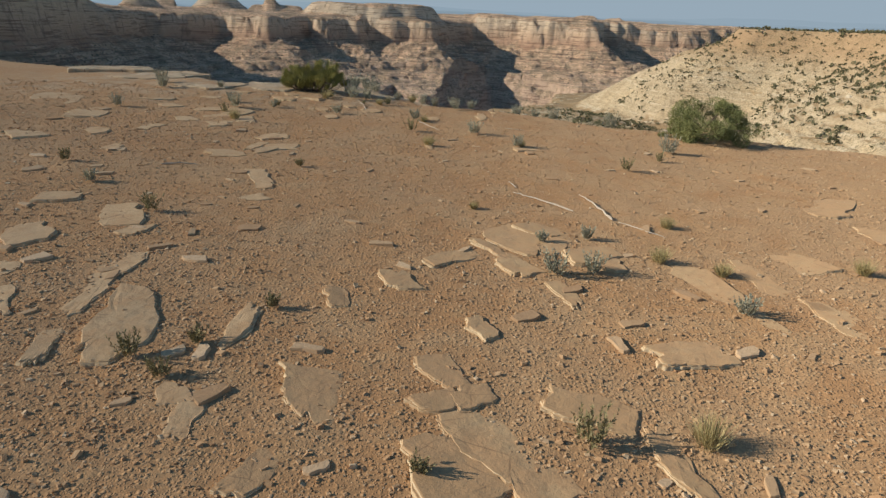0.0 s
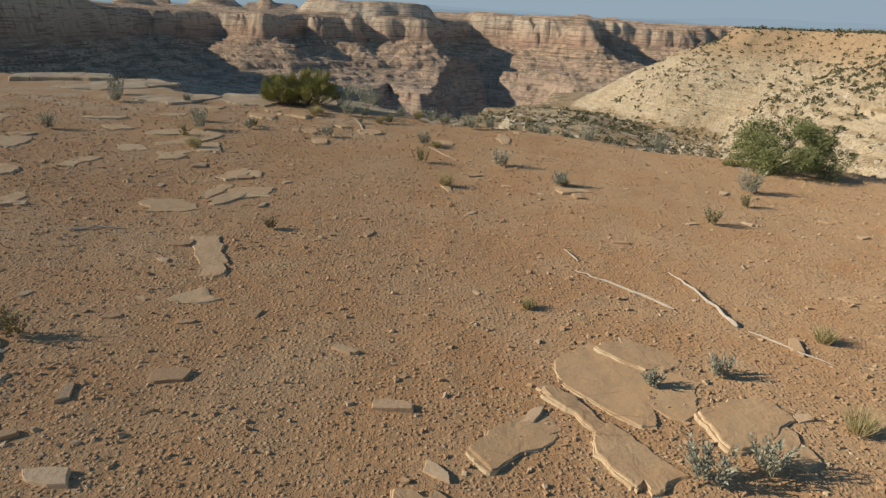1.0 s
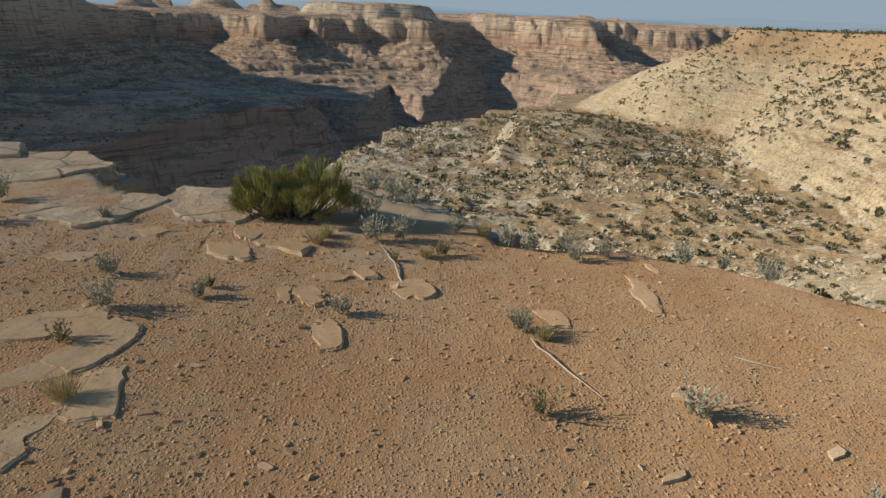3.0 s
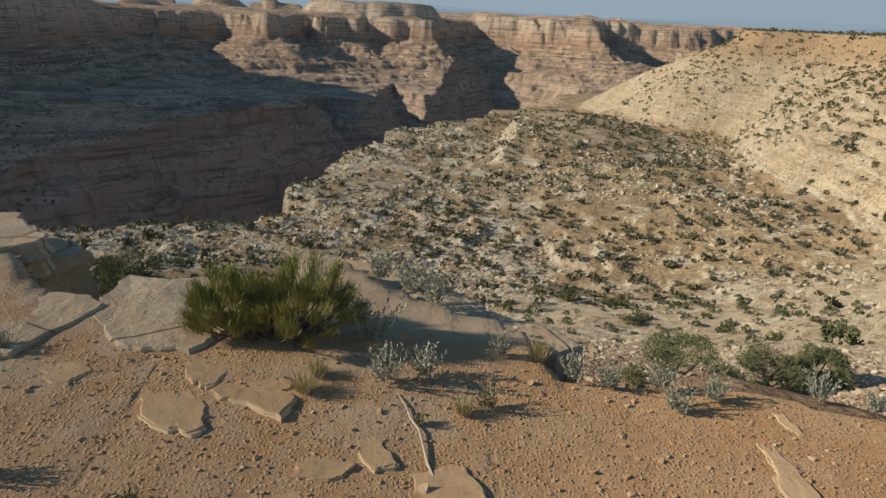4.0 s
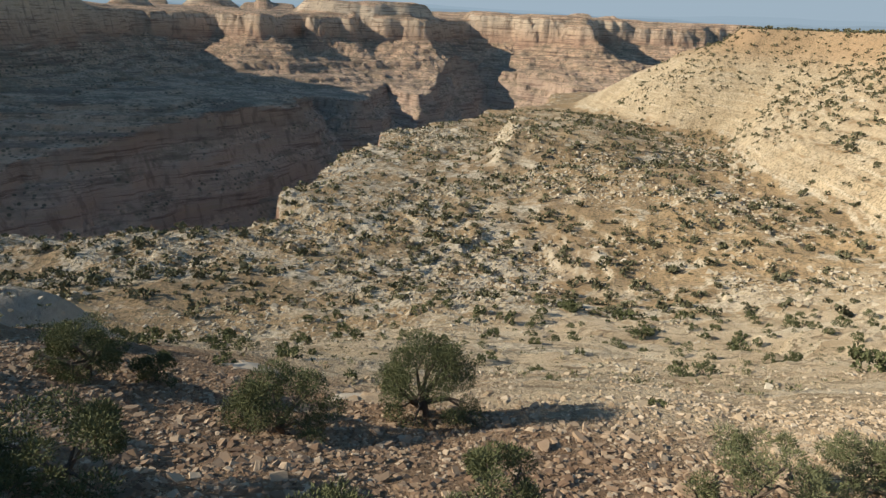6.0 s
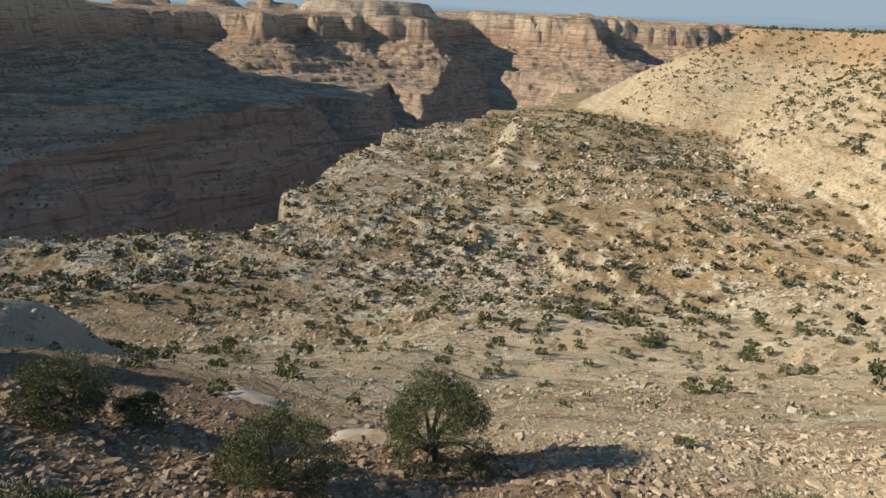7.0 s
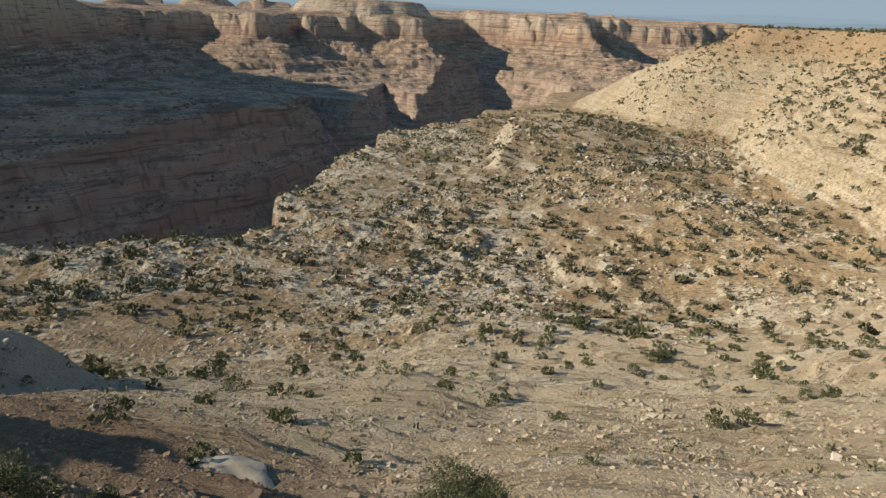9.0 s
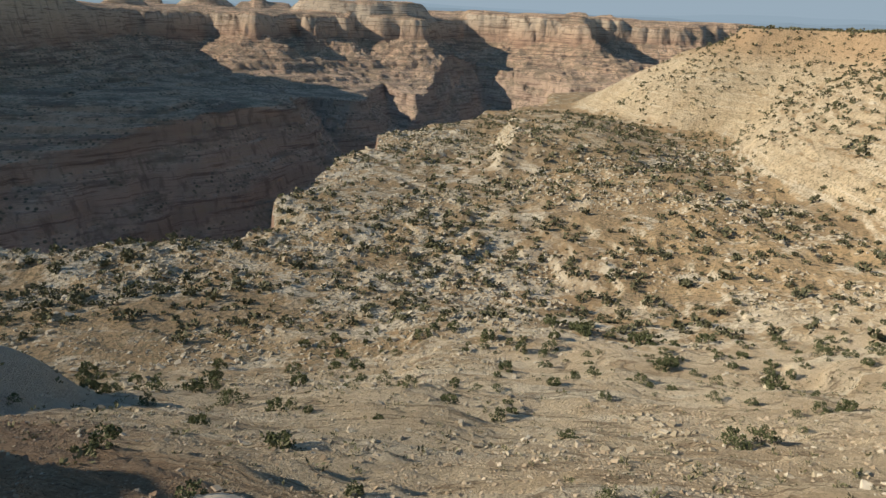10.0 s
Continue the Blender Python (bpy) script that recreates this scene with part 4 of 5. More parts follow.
def low_scrub():
    """Low tufts of scrub and grass, a hand to a knee high, over the slope."""
    rng = np.random.default_rng(14)
    n, leaves = 5200, 12
    y = 56 + 150 * rng.uniform(size=n) ** 0.9
    x = -1 + rng.uniform(-1, 1, n) * (0.75 * (y - 20) + 4)
    z, reg = land(x, y)
    keep = (reg == 1) & (rng.uniform(size=n) < 0.55 + 0.9 * fbm(x, y, 22, 3, 303))
    x, y, z = x[keep], y[keep], z[keep]
    k = len(x)
    size = np.clip(rng.lognormal(math.log(0.42), 0.4, k), 0.2, 0.9)[:, None]
    d = rng.normal(size=(k, leaves, 3)) * np.array([1, 1, 0.5])
    d[..., 2] = np.abs(d[..., 2])
    base = np.stack([x, y, z], 1)[:, None, :] + d * size[..., None] * 0.22
    ln = (size * rng.uniform(0.3, 0.65, (k, leaves))).ravel()
    return sprigs(base.reshape(-1, 3), (d + np.array([0, 0, 0.6])).reshape(-1, 3), ln, ln * 0.45, rng)


v, q = low_scrub()
tagged(new("low_scrub", quick_mesh("low_scrub", v, q, mat_scrub)), "low grey-green scrub and grass dotting the rubble slope", "scrub", kind="stuff")


# ---- flat sandstone slabs on the dirt ----
def broken_outline(rng, length, width, cuts, taper=0.0, detail=(0.11, 0.24, 0.37, 0.5, 0.63, 0.76, 0.89)):
    """A flagstone's outline: a skewed, tapering rectangle with corners broken off and slightly ragged edges."""
    k = rng.uniform(-0.18, 0.18) * width
    near, far = width / 2 * (1 - 0.55 * taper), width / 2 * (1 + 0.55 * taper)
    p = [(-length / 2 + k, -near), (length / 2 + k, -far * rng.uniform(0.7, 1)), (length / 2 - k, far), (-length / 2 - k, near * rng.uniform(0.7, 1))]
    for _ in range(cuts):
        i = rng.randrange(len(p))
        a, b, c = Vector(p[i - 1]), Vector(p[i]), Vector(p[(i + 1) % len(p)])
        p[i:i + 1] = [tuple(b.lerp(a, rng.uniform(0.12, 0.4))), tuple(b.lerp(c, rng.uniform(0.12, 0.4)))]
    out = []
    for i in range(len(p)):
        a, b = Vector(p[i]), Vector(p[(i + 1) % len(p)])
        n = Vector((-(b - a).y, (b - a).x))
        out.append(tuple(a))
        if (b - a).length > 0.1:
            bow, lean = rng.uniform(-0.10, 0.07), rng.uniform(-0.05, 0.05)
            for f in detail:
                f = f + rng.uniform(-0.05, 0.05)
                out.append(tuple(a.lerp(b, f) + n * (bow * 4 * f * (1 - f) + lean * math.sin(6.3 * f) + rng.uniform(-0.03, 0.03))))
    return out


def slab_mesh(seed, length, width, thick, tilt=0.0, sink=0.05, taper=0.0, mat=None):
    """A flat stone: a bedded edge in two or three uneven layers under a slightly hollow, scaled top."""
    rng = random.Random(seed)
    ring = broken_outline(rng, length, width, 2, taper)
    # a bite broken out of one side
    k = rng.randrange(len(ring))
    for o, f in ((-2, 0.93), (-1, 0.8), (0, 0.7), (1, 0.74), (2, 0.9)):
        i = (k + o) % len(ring)
        ring[i] = (ring[i][0] * f, ring[i][1] * f)
    n = len(ring)
    verts, faces = [], []
    edge = min(0.006, thick * 0.2)
    steps = [rng.uniform(0.0, 0.035) for _ in ring]  # how far the lower bed sticks out
    for zz, f, out in ((-sink, 1.04, 1), (thick * 0.42, 1.0, 1), (thick * 0.46, 1.0, 0.2), (thick - edge, 1.0, 0), (thick, 1 - 1.6 * edge / max(0.1, width), 0)):
        for (x, y), st in zip(ring, steps):
            g = f + out * st / max(0.12, width)
            verts.append((x * g + rng.uniform(-1, 1) * 0.003, y * g + rng.uniform(-1, 1) * 0.003, zz + tilt * x + (rng.uniform(-1, 1) * 0.002 if zz > 0 else 0)))
    for l in range(4):
        for i in range(n):
            k = (i + 1) % n
            faces.append((l * n + i, l * n + k, (l + 1) * n + k, (l + 1) * n + i))
    last = list(range(4 * n, 5 * n))
    for f in (0.72, 0.4):
        inner = []
        for x, y in ring:
            inner.append(len(verts))
            verts.append((x * f, y * f, thick + tilt * x * f + 0.006 * noise.noise(Vector((x * f * 5, y * f * 5, seed)))))
        for i in range(n):
            k = (i + 1) % n
            faces.append((last[i], last[k], inner[k], inner[i]))
        last = inner
    mid = len(verts)
    verts.append((0, 0, thick))
    for i in range(n):
        faces.append((last[i], last[(i + 1) % n], mid))
    return mesh_of("sandstone_slab", verts, faces, mat or mat_slab)


def slab(x, y, length, width, turn, thick, seed, label, taper=0.0, mat=None, lean=0.0):
    ob = new("sandstone_slab", slab_mesh(seed, length, width, thick, 0.0, 0.05, taper, mat))
    ob.matrix_world = Matrix.Translation((x, y, ground_z(x, y) - 0.004)) @ Matrix.Rotation(radians(lean), 4, "Y") @ Matrix.Rotation(radians(turn), 4, "Z") @ Matrix.Rotation(radians(random.Random(seed).uniform(-1.6, 1.6)), 4, "Y") @ Matrix.Rotation(radians(random.Random(seed + 1).uniform(-3.0, 3.0)), 4, "X")
    return tagged(ob, label, "rock slab", "slabs on the dirt")


# place, length, width, turn in degrees, how much one end is broader
SLABS_START = [(2.11, 4.81, 1.0, 0.45, 118, 0.03), (1.74, 5.31, 0.32, 0.23, 30, 0.04), (1.96, 5.41, 0.3, 0.25, 20, -0.12), (1.77, 5.72, 0.44, 0.27, 112, 0.43), (1.75, 4.66, 0.61, 0.41, 122, -0.15), (2.76, 5.29, 0.6, 0.33, 160, 0.14), (3.18, 4.82, 0.65, 0.19, 96, -0.14), (2.09, 6.41, 0.39, 0.19, 112, 0.41), (3.81, 6.15, 0.67, 0.34, 12, -0.03), (0.84, 5.36, 0.61, 0.37, 94, 0.43), (0.67, 4.62, 0.43, 0.2, 68, -0.25), (1.37, 7.37, 0.44, 0.3, 108, -0.35), (0.83, 6.91, 0.38, 0.19, 106, 0.06), (3.0, 7.27, 0.55, 0.18, 102, 0.24)]
SLABS_LEFT = [(-1.28, 7.02, 1.23, 0.23, 92, 0.11), (-0.79, 6.25, 1.15, 0.44, 98, -0.29), (-1.19, 5.9, 0.56, 0.14, 98, 0.09), (-1.88, 6.49, 0.59, 0.13, 118, 0.04), (0.11, 6.32, 0.64, 0.13, 80, 0.54), (-0.05, 5.31, 0.24, 0.19, 114, -0.44), (0.13, 5.08, 0.44, 0.13, 88, -0.19), (-2.57, 8.04, 0.66, 0.39, 118, 0.08), (-1.9, 8.81, 0.79, 0.43, 110, -0.12), (-1.57, 8.29, 0.28, 0.28, 10, 0.35), (-2.23, 7.15, 0.28, 0.17, 94, 0.55), (-2.93, 9.35, 0.45, 0.43, 12, 0.16),
              (-0.78, 10.75, 1.04, 0.28, 110, -0.07), (-0.61, 9.8, 0.28, 0.27, 148, 0.48), (-1.2, 12.72, 0.5, 0.24, 60, 0.3), (-1.73, 12.31, 0.56, 0.46, 6, -0.1), (-1.0, 12.96, 0.51, 0.35, 14, -0.14)]
SLABS_MIDDLE = [(2.82, 8.82, 0.9, 0.78, 124, -0.26), (2.38, 8.38, 0.59, 0.16, 124, 0.23), (2.61, 7.94, 0.56, 0.32, 114, -0.41), (1.94, 8.06, 0.66, 0.25, 36, 0.17), (3.54, 8.39, 0.69, 0.34, 24, -0.28), (3.69, 8.08, 0.35, 0.31, 100, 0.42), (3.07, 9.22, 0.51, 0.37, 134, -0.01)]
SLABS_RIGHT = [(4.58, 7.37, 1.54, 0.6, 90, -0.1), (5.26, 7.81, 1.33, 0.33, 90, -0.3), (6.04, 8.52, 0.62, 0.6, 112, -0.15), (5.63, 6.98, 0.68, 0.33, 86, 0.2), (8.1, 11.3, 1.5, 0.7, 56, 0.28), (7.89, 9.72, 0.74, 0.37, 78, 0.42)]
SLABS_FURTHER = [(-1.5, 14.06, 0.54, 0.53, 120, 0.32), (-1.17, 14.06, 0.38, 0.25, 102, 0.12), (-0.99, 13.1, 0.56, 0.33, 14, 0.13), (-1.44, 13.08, 0.67, 0.19, 80, 0.32), (-2.6, 16.25, 0.85, 0.42, 66, 0.2), (-2.3, 15.5, 0.7, 0.4, 100, -0.3), (-2.9, 15.75, 0.6, 0.3, 40, 0.1), (-0.6, 16.7, 0.61, 0.24, 104, 0.27), (1.72, 13.89, 0.36, 0.11, 96, 0.16), (3.65, 14.2, 0.47, 0.34, 4, -0.35), (1.81, 17.24, 0.38, 0.27, 108, 0.11), (3.05, 18.0, 0.94, 0.14, 90, 0.12)]
SLABS_PLATFORM = [(-6.95, 16.68, 1.5, 0.9, 101, 0.0), (-5.42, 15.26, 1.15, 0.69, 96, 0.0), (-5.33, 12.82, 0.81, 0.57, 131, 0.0), (-2.64, 14.95, 0.8, 0.5, 106, 0.3), (-3.2, 16.6, 0.9, 0.6, 12, 0.2), (-3.4, 15.2, 0.5, 0.4, 119, 0.0), (-3.7, 14.1, 0.6, 0.3, 80, 0.2), (-4.4, 13.4, 0.55, 0.35, 130, -0.2), (-3.6, 12.2, 0.4, 0.25, 70, 0.3), (-4.9, 17.6, 0.8, 0.4, 15, 0.1), (-3.9, 18.3, 0.6, 0.35, 160, 0.2), (-4.3, 16.74, 0.46, 0.31, 136, 0.0)]
SLABS_RIM = [(-2.02, 19.26, 0.61, 0.3, 109, 0.0), (-1.47, 18.93, 0.71, 0.47, 153, 0.0), (-0.96, 17.6, 0.65, 0.26, 122, 0.0), (-1.2, 17.61, 0.51, 0.14, 104, 0.0), (0.25, 17.86, 0.51, 0.39, 112, 0.0), (-0.74, 18.01, 0.36, 0.26, 166, 0.0), (-3.22, 19.09, 0.4, 0.3, 138, 0.0), (-2.09, 18.69, 0.82, 0.36, 133, 0.0), (-0.34, 18.24, 0.35, 0.22, 108, 0.0), (3.47, 18.91, 0.3, 0.11, 92, 0.0)]
for k, (rows, thick, mat) in enumerate(((SLABS_START, 0.028, mat_slab), (SLABS_LEFT, 0.022, mat_slab_pale), (SLABS_MIDDLE, 0.03, mat_slab), (SLABS_RIGHT, 0.012, mat_slab), (SLABS_FURTHER, 0.018, mat_slab_pale), (SLABS_PLATFORM, 0.016, mat_slab_pale), (SLABS_RIM, 0.018, mat_slab))):
    for i, (x, y, ln, wd, turn, taper) in enumerate(rows):
        words = "pale clean sandstone slab lying in the red dirt" if mat is mat_slab_pale else "flat buff sandstone slab dusted with red dirt"
        slab(x, y, ln * 1.06, wd * 1.1, turn, thick * (0.6 + 0.08 * ((i * 7) % 10)), 1000 + 50 * k + i, words, taper, mat, 4.5 / (0.5 + wd) ** 0.7 if k in (0, 2) else 1.0)


# great blocks of the rim: place, length, width, turn, depth, height of the top over the world's zero, slope of the top along its length
def rim_block_mesh(seed, length, width, deep, slope):
    rng = random.Random(seed)
    ring = []
    for x, y in broken_outline(rng, length, width, 3):
        ring.append((x, y))
    n = len(ring)
    verts, faces = [], []
    levels = [(0.0, 0.97), (-0.02, 1.0)] + [(-deep * f, 1.0 + rng.uniform(-0.05, 0.06)) for f in (0.18, 0.22, 0.42, 0.46, 0.7, 1.0)]
    for zz, f in levels:
        for i, (x, y) in enumerate(ring):
            w = 1 + 0.05 * noise.noise(Vector((x * 2, y * 2, zz * 4 + seed)))
            verts.append((x * f * w, y * f * w, zz + slope * x + 0.02 * noise.noise(Vector((x * 1.5, y * 1.5, seed)))))
    for l in range(len(levels) - 1):
        for i in range(n):
            k = (i + 1) % n
            faces.append((l * n + k, l * n + i, (l + 1) * n + i, (l + 1) * n + k))
    last = list(range(n))
    for f in (0.75, 0.45, 0.15):
        ring2 = []
        for x, y in ring:
            ring2.append(len(verts))
            verts.append((x * f, y * f, slope * x * f + 0.035 * noise.noise(Vector((x * f * 2.2, y * f * 2.2, seed + 5)))))
        for i in range(n):
            k = (i + 1) % n
            faces.append((last[i], last[k], ring2[k], ring2[i]))
        last = ring2
    faces.append(tuple(last))
    return mesh_of("rim_block", verts, faces, mat_rim)


BLOCKS = [(-2.7, 20.3, 1.75, 1.5, 96, 1.6, 0.47, 0.02), (-4.3, 19.85, 1.5, 1.5, 70, 1.6, 0.50, 0.0), (-6.6, 21.9, 2.8, 2.2, 25, 0.5, 0.52, 0.02), (-6.3, 22.4, 2.6, 2.0, 55, 1.0, 0.05, 0.03),
          (-1.35, 21.7, 1.7, 1.3, 80, 1.8, 0.28, -0.06), (-0.1, 21.3, 1.9, 1.3, -35, 1.7, 0.20, -0.09), (0.85, 20.7, 1.5, 1.1, -40, 1.5, 0.08, -0.08), (0.6, 22.0, 1.5, 0.9, -25, 1.4, -0.55, -0.1), (-2.9, 22.6, 1.3, 0.9, 10, 1.4, -0.5, 0.05), (-8.4, 22.9, 2.4, 1.6, 15, 1.6, 0.60, 0.0)]
for i, (x, y, ln, wd, turn, deep, top, lean) in enumerate(BLOCKS):
    ob = new("rim_block", rim_block_mesh(60 + i, ln, wd, deep, lean))
    ob.matrix_world = Matrix.Translation((x, y, top)) @ Matrix.Rotation(radians(turn), 4, "Z")
    tagged(ob, "thick cracked buff sandstone block at the canyon rim", "rock", "rim blocks")


def boulder_mesh(seed, size):
    """A broken, bedded boulder: a subdivided block with knocked-off corners."""
    rng = random.Random(seed)
    bm = bmesh.new()
    bmesh.ops.create_cube(bm, size=1.0)
    bmesh.ops.subdivide_edges(bm, edges=bm.edges[:], cuts=3, use_grid_fill=True)
    for v in bm.verts:
        p = v.co.copy()
        n = noise.noise(p * 1.7 + Vector((seed * 3.1, 0, 0))) * 0.30 + noise.noise(p * 4.2 + Vector((0, seed * 1.7, 0))) * 0.12
        f = 1 + n - 0.25 * max(0.0, p.length - 0.62)
        step = 0.02 * math.sin(p.z * 22 + seed)
        v.co = Vector((p.x * (f + step) * size[0], p.y * (f + step) * size[1], p.z * f * size[2]))
    me = bpy.data.meshes.new("boulder")
    bm.to_mesh(me)
    bm.free()
    me.materials.append(mat_rim)
    return me


def outcrop_mesh(seed, a, b, c):
    """A low dome of bare rock, its foot below the ground."""
    verts, faces, rings, sides = [], [], 9, 28
    for i in range(rings):
        r = 1 - i / (rings - 0.6)
        for k in range(sides):
            w = 2 * math.pi * k / sides
            p = Vector((math.cos(w) * r, math.sin(w) * r, 0))
            f = 1 + 0.28 * noise.noise(p * 1.6 + Vector((seed * 2.3, 0, 0)))
            verts.append((p.x * f * a, p.y * f * b, c * (1.15 * (1 - r * r) - 0.45) + 0.45 * c * noise.noise(p * 3.1 + Vector((0, seed, 0))) + 0.25 * c * noise.noise(p * 9 + Vector((0, seed, 3)))))
    for i in range(rings - 1):
        for k in range(sides):
            n = (k + 1) % sides
            faces.append((i * sides + k, i * sides + n, (i + 1) * sides + n, (i + 1) * sides + k))
    faces.append(tuple(range((rings - 1) * sides, rings * sides)))
    me = mesh_of("rock_outcrop", verts, faces, mat_bare)
    me.polygons.foreach_set("use_smooth", [True] * len(me.polygons))
    return me


OUTCROPS = [(-11.6, 53.0, 3.0, 2.0, 0.42), (-3.3, 47.0, 2.2, 1.4, 0.4)]
for i, (x, y, a, b, c) in enumerate(OUTCROPS):
    ob = new("rock_outcrop", outcrop_mesh(i + 1, a, b, c))
    ob.matrix_world = Matrix.Translation((x, y, ground_z(x, y)))
    tagged(ob, "smooth grey-white dome of bare rock on the slope", "rock", "bare rock domes")

BOULDERS = [(-3.8, 24.3, 1.5, 1.1, 0.9), (-5.6, 25.4, 1.4, 1.0, 0.8), (2.7, 24.5, 0.7, 0.5, 0.35), (-2.6, 46.2, 2.2, 1.4, 0.5), (-4.0, 45.9, 1.4, 0.9, 0.35), (0.9, 26.0, 0.6, 0.5, 0.3), (-7.4, 26.6, 1.4, 0.9, 0.6)]
for i, (x, y, a, b, c) in enumerate(BOULDERS):
    ob = new("boulder", boulder_mesh(i + 3, (a, b, c)))
    ob.matrix_world = Matrix.Translation((x, y, ground_z(x, y) + c * 0.25)) @ Matrix.Rotation(0.9 * i, 4, "Z")
    tagged(ob, "broken buff sandstone boulder below the rim", "boulder", "boulders below the rim")


# ---- plants on the rim ----
def tuft_mesh(seed, size, count, mat, leafy):
    """leafy: upright stems set with small leaves; else plain blades."""
    rng = np.random.default_rng(seed)
    if not leafy:
        a = rng.uniform(0, 2 * math.pi, count)
        lean = rng.uniform(0.0, 1.0, count) * 0.8
        way = np.stack([np.cos(a) * lean, np.sin(a) * lean, np.ones(count)], 1)
        rad = rng.uniform(0, 0.25, count) * size
        base = np.stack([np.cos(a) * rad, np.sin(a) * rad, np.full(count, -0.01)], 1)
        v, q = sprigs(base, way, size * rng.uniform(0.4, 1.05, count), 0.0035 * rng.uniform(0.6, 1.3, count), rng)
        return quick_mesh("leaves", v, q, mat)
    stems = max(10, int(count / 18))
    a = rng.uniform(0, 2 * math.pi, stems)
    lean = rng.uniform(0.05, 0.6, stems)
    axis = np.stack([np.cos(a) * lean, np.sin(a) * lean, np.ones(stems)], 1)
    tall = size * rng.uniform(0.55, 1.05, stems) / np.linalg.norm(axis, axis=1)
    foot = np.stack([np.cos(a), np.sin(a), np.zeros(stems)], 1) * rng.uniform(0, 0.22, (stems, 1)) * size
    pick = np.repeat(np.arange(stems), 26)
    up = rng.uniform(0.12, 1.0, len(pick))
    base = foot[pick] + axis[pick] * (tall[pick] * up)[:, None]
    way = axis[pick] * 1.1 + rng.normal(size=base.shape) * 0.5
    leaf = (0.018 + 0.06 * size) * rng.uniform(0.7, 1.3, len(pick))
    v, q = sprigs(base, way, leaf, leaf * 0.32, rng)
    return quick_mesh("leaves", v, q, mat)


def tuft(x, y, size, seed, mat, name, label, category, count=170, leafy=True):
    ob = new(name, tuft_mesh(seed, size, count, mat, leafy))
    ob.matrix_world = Matrix.Translation((x, y, ground_z(x, y)))
    return tagged(ob, label, category, name + "s on the rim")


SAGE = [(3.0, 7.75, 0.34), (3.42, 7.85, 0.3), (4.67, 6.98, 0.24), (3.62, 8.95, 0.2), (3.02, 8.75, 0.16), (2.69, 15.55, 0.38), (1.39, 16.93, 0.34), (-2.87, 16.95, 0.42), (-5.25, 16.2, 0.34), (-5.35, 19.1, 0.42), (-0.5, 17.13, 0.28),
        (3.5, 14.42, 0.3), (2.4, 19.4, 0.34), (-0.31, 19.15, 0.42), (0.06, 19.3, 0.44), (-0.5, 19.85, 0.6), (0.85, 19.85, 0.3), (1.56, 19.5, 0.36), (1.88, 19.4, 0.3), (2.44, 19.05, 0.34), (2.9, 19.25, 0.3)]
for i, (x, y, s) in enumerate(SAGE):
    tuft(x, y, s * 0.85, 500 + i, mat_sage, "sagebrush_tuft", "grey-green sage tuft growing in the dirt", "shrub", 620)
SAGE_MORE = [(6.4, 18.0, 0.5), (4.2, 19.6, 0.4), (5.1, 18.9, 0.45), (6.8, 14.85, 0.5), (-3.9, 19.35, 0.22), (-2.05, 17.3, 0.26), (-3.2, 17.8, 0.3), (-5.7, 20.0, 0.5), (-0.5, 21.5, 0.5), (-0.1, 21.15, 0.55), (0.15, 20.95, 0.4), (-2.9, 10.1, 0.2), (4.7, 19.4, 0.3)]
for i, (x, y, s) in enumerate(SAGE_MORE):
    tuft(x, y, s * 0.85, 540 + i, mat_sage, "sagebrush_tuft", "grey-green sage tuft near the canyon rim", "shrub", 700)
GREEN = [(2.65, 4.93, 0.3), (1.6, 4.6, 0.13), (-0.2, 5.5, 0.16), (-0.52, 5.72, 0.2), (0.3, 6.63, 0.13), (-0.11, 5.98, 0.14), (-1.67, 9.0, 0.24), (1.32, 15.46, 0.3), (-2.93, 16.26, 0.22), (0.62, 18.9, 0.26), (-3.72, 11.05, 0.2), (5.3, 12.9, 0.26), (6.3, 13.95, 0.2), (-0.39, 11.67, 0.14), (-2.01, 17.57, 0.16), (0.01, 18.6, 0.1)]
for i, (x, y, s) in enumerate(GREEN):
    tuft(x, y, s, 600 + i, mat_green, "green_tuft", "small dull green plant in the red dirt", "plant", 420)
GRASS = [(3.46, 4.98, 0.26), (6.68, 8.25, 0.24), (1.69, 14.05, 0.26), (-2.45, 15.4, 0.28), (4.86, 9.6, 0.2), (-1.03, 18.95, 0.28), (1.26, 19.87, 0.3), (1.6, 16.8, 0.2), (4.3, 8.3, 0.24), (4.9, 8.0, 0.2), (-0.95, 19.2, 0.22), (0.4, 18.8, 0.2), (3.6, 14.5, 0.16), (2.3, 10.0, 0.14)]
for i, (x, y, s) in enumerate(GRASS):
    tuft(x, y, s, 650 + i, mat_grass, "grass_tuft", "dry yellow grass tuft in the dirt", "grass", 420, False)


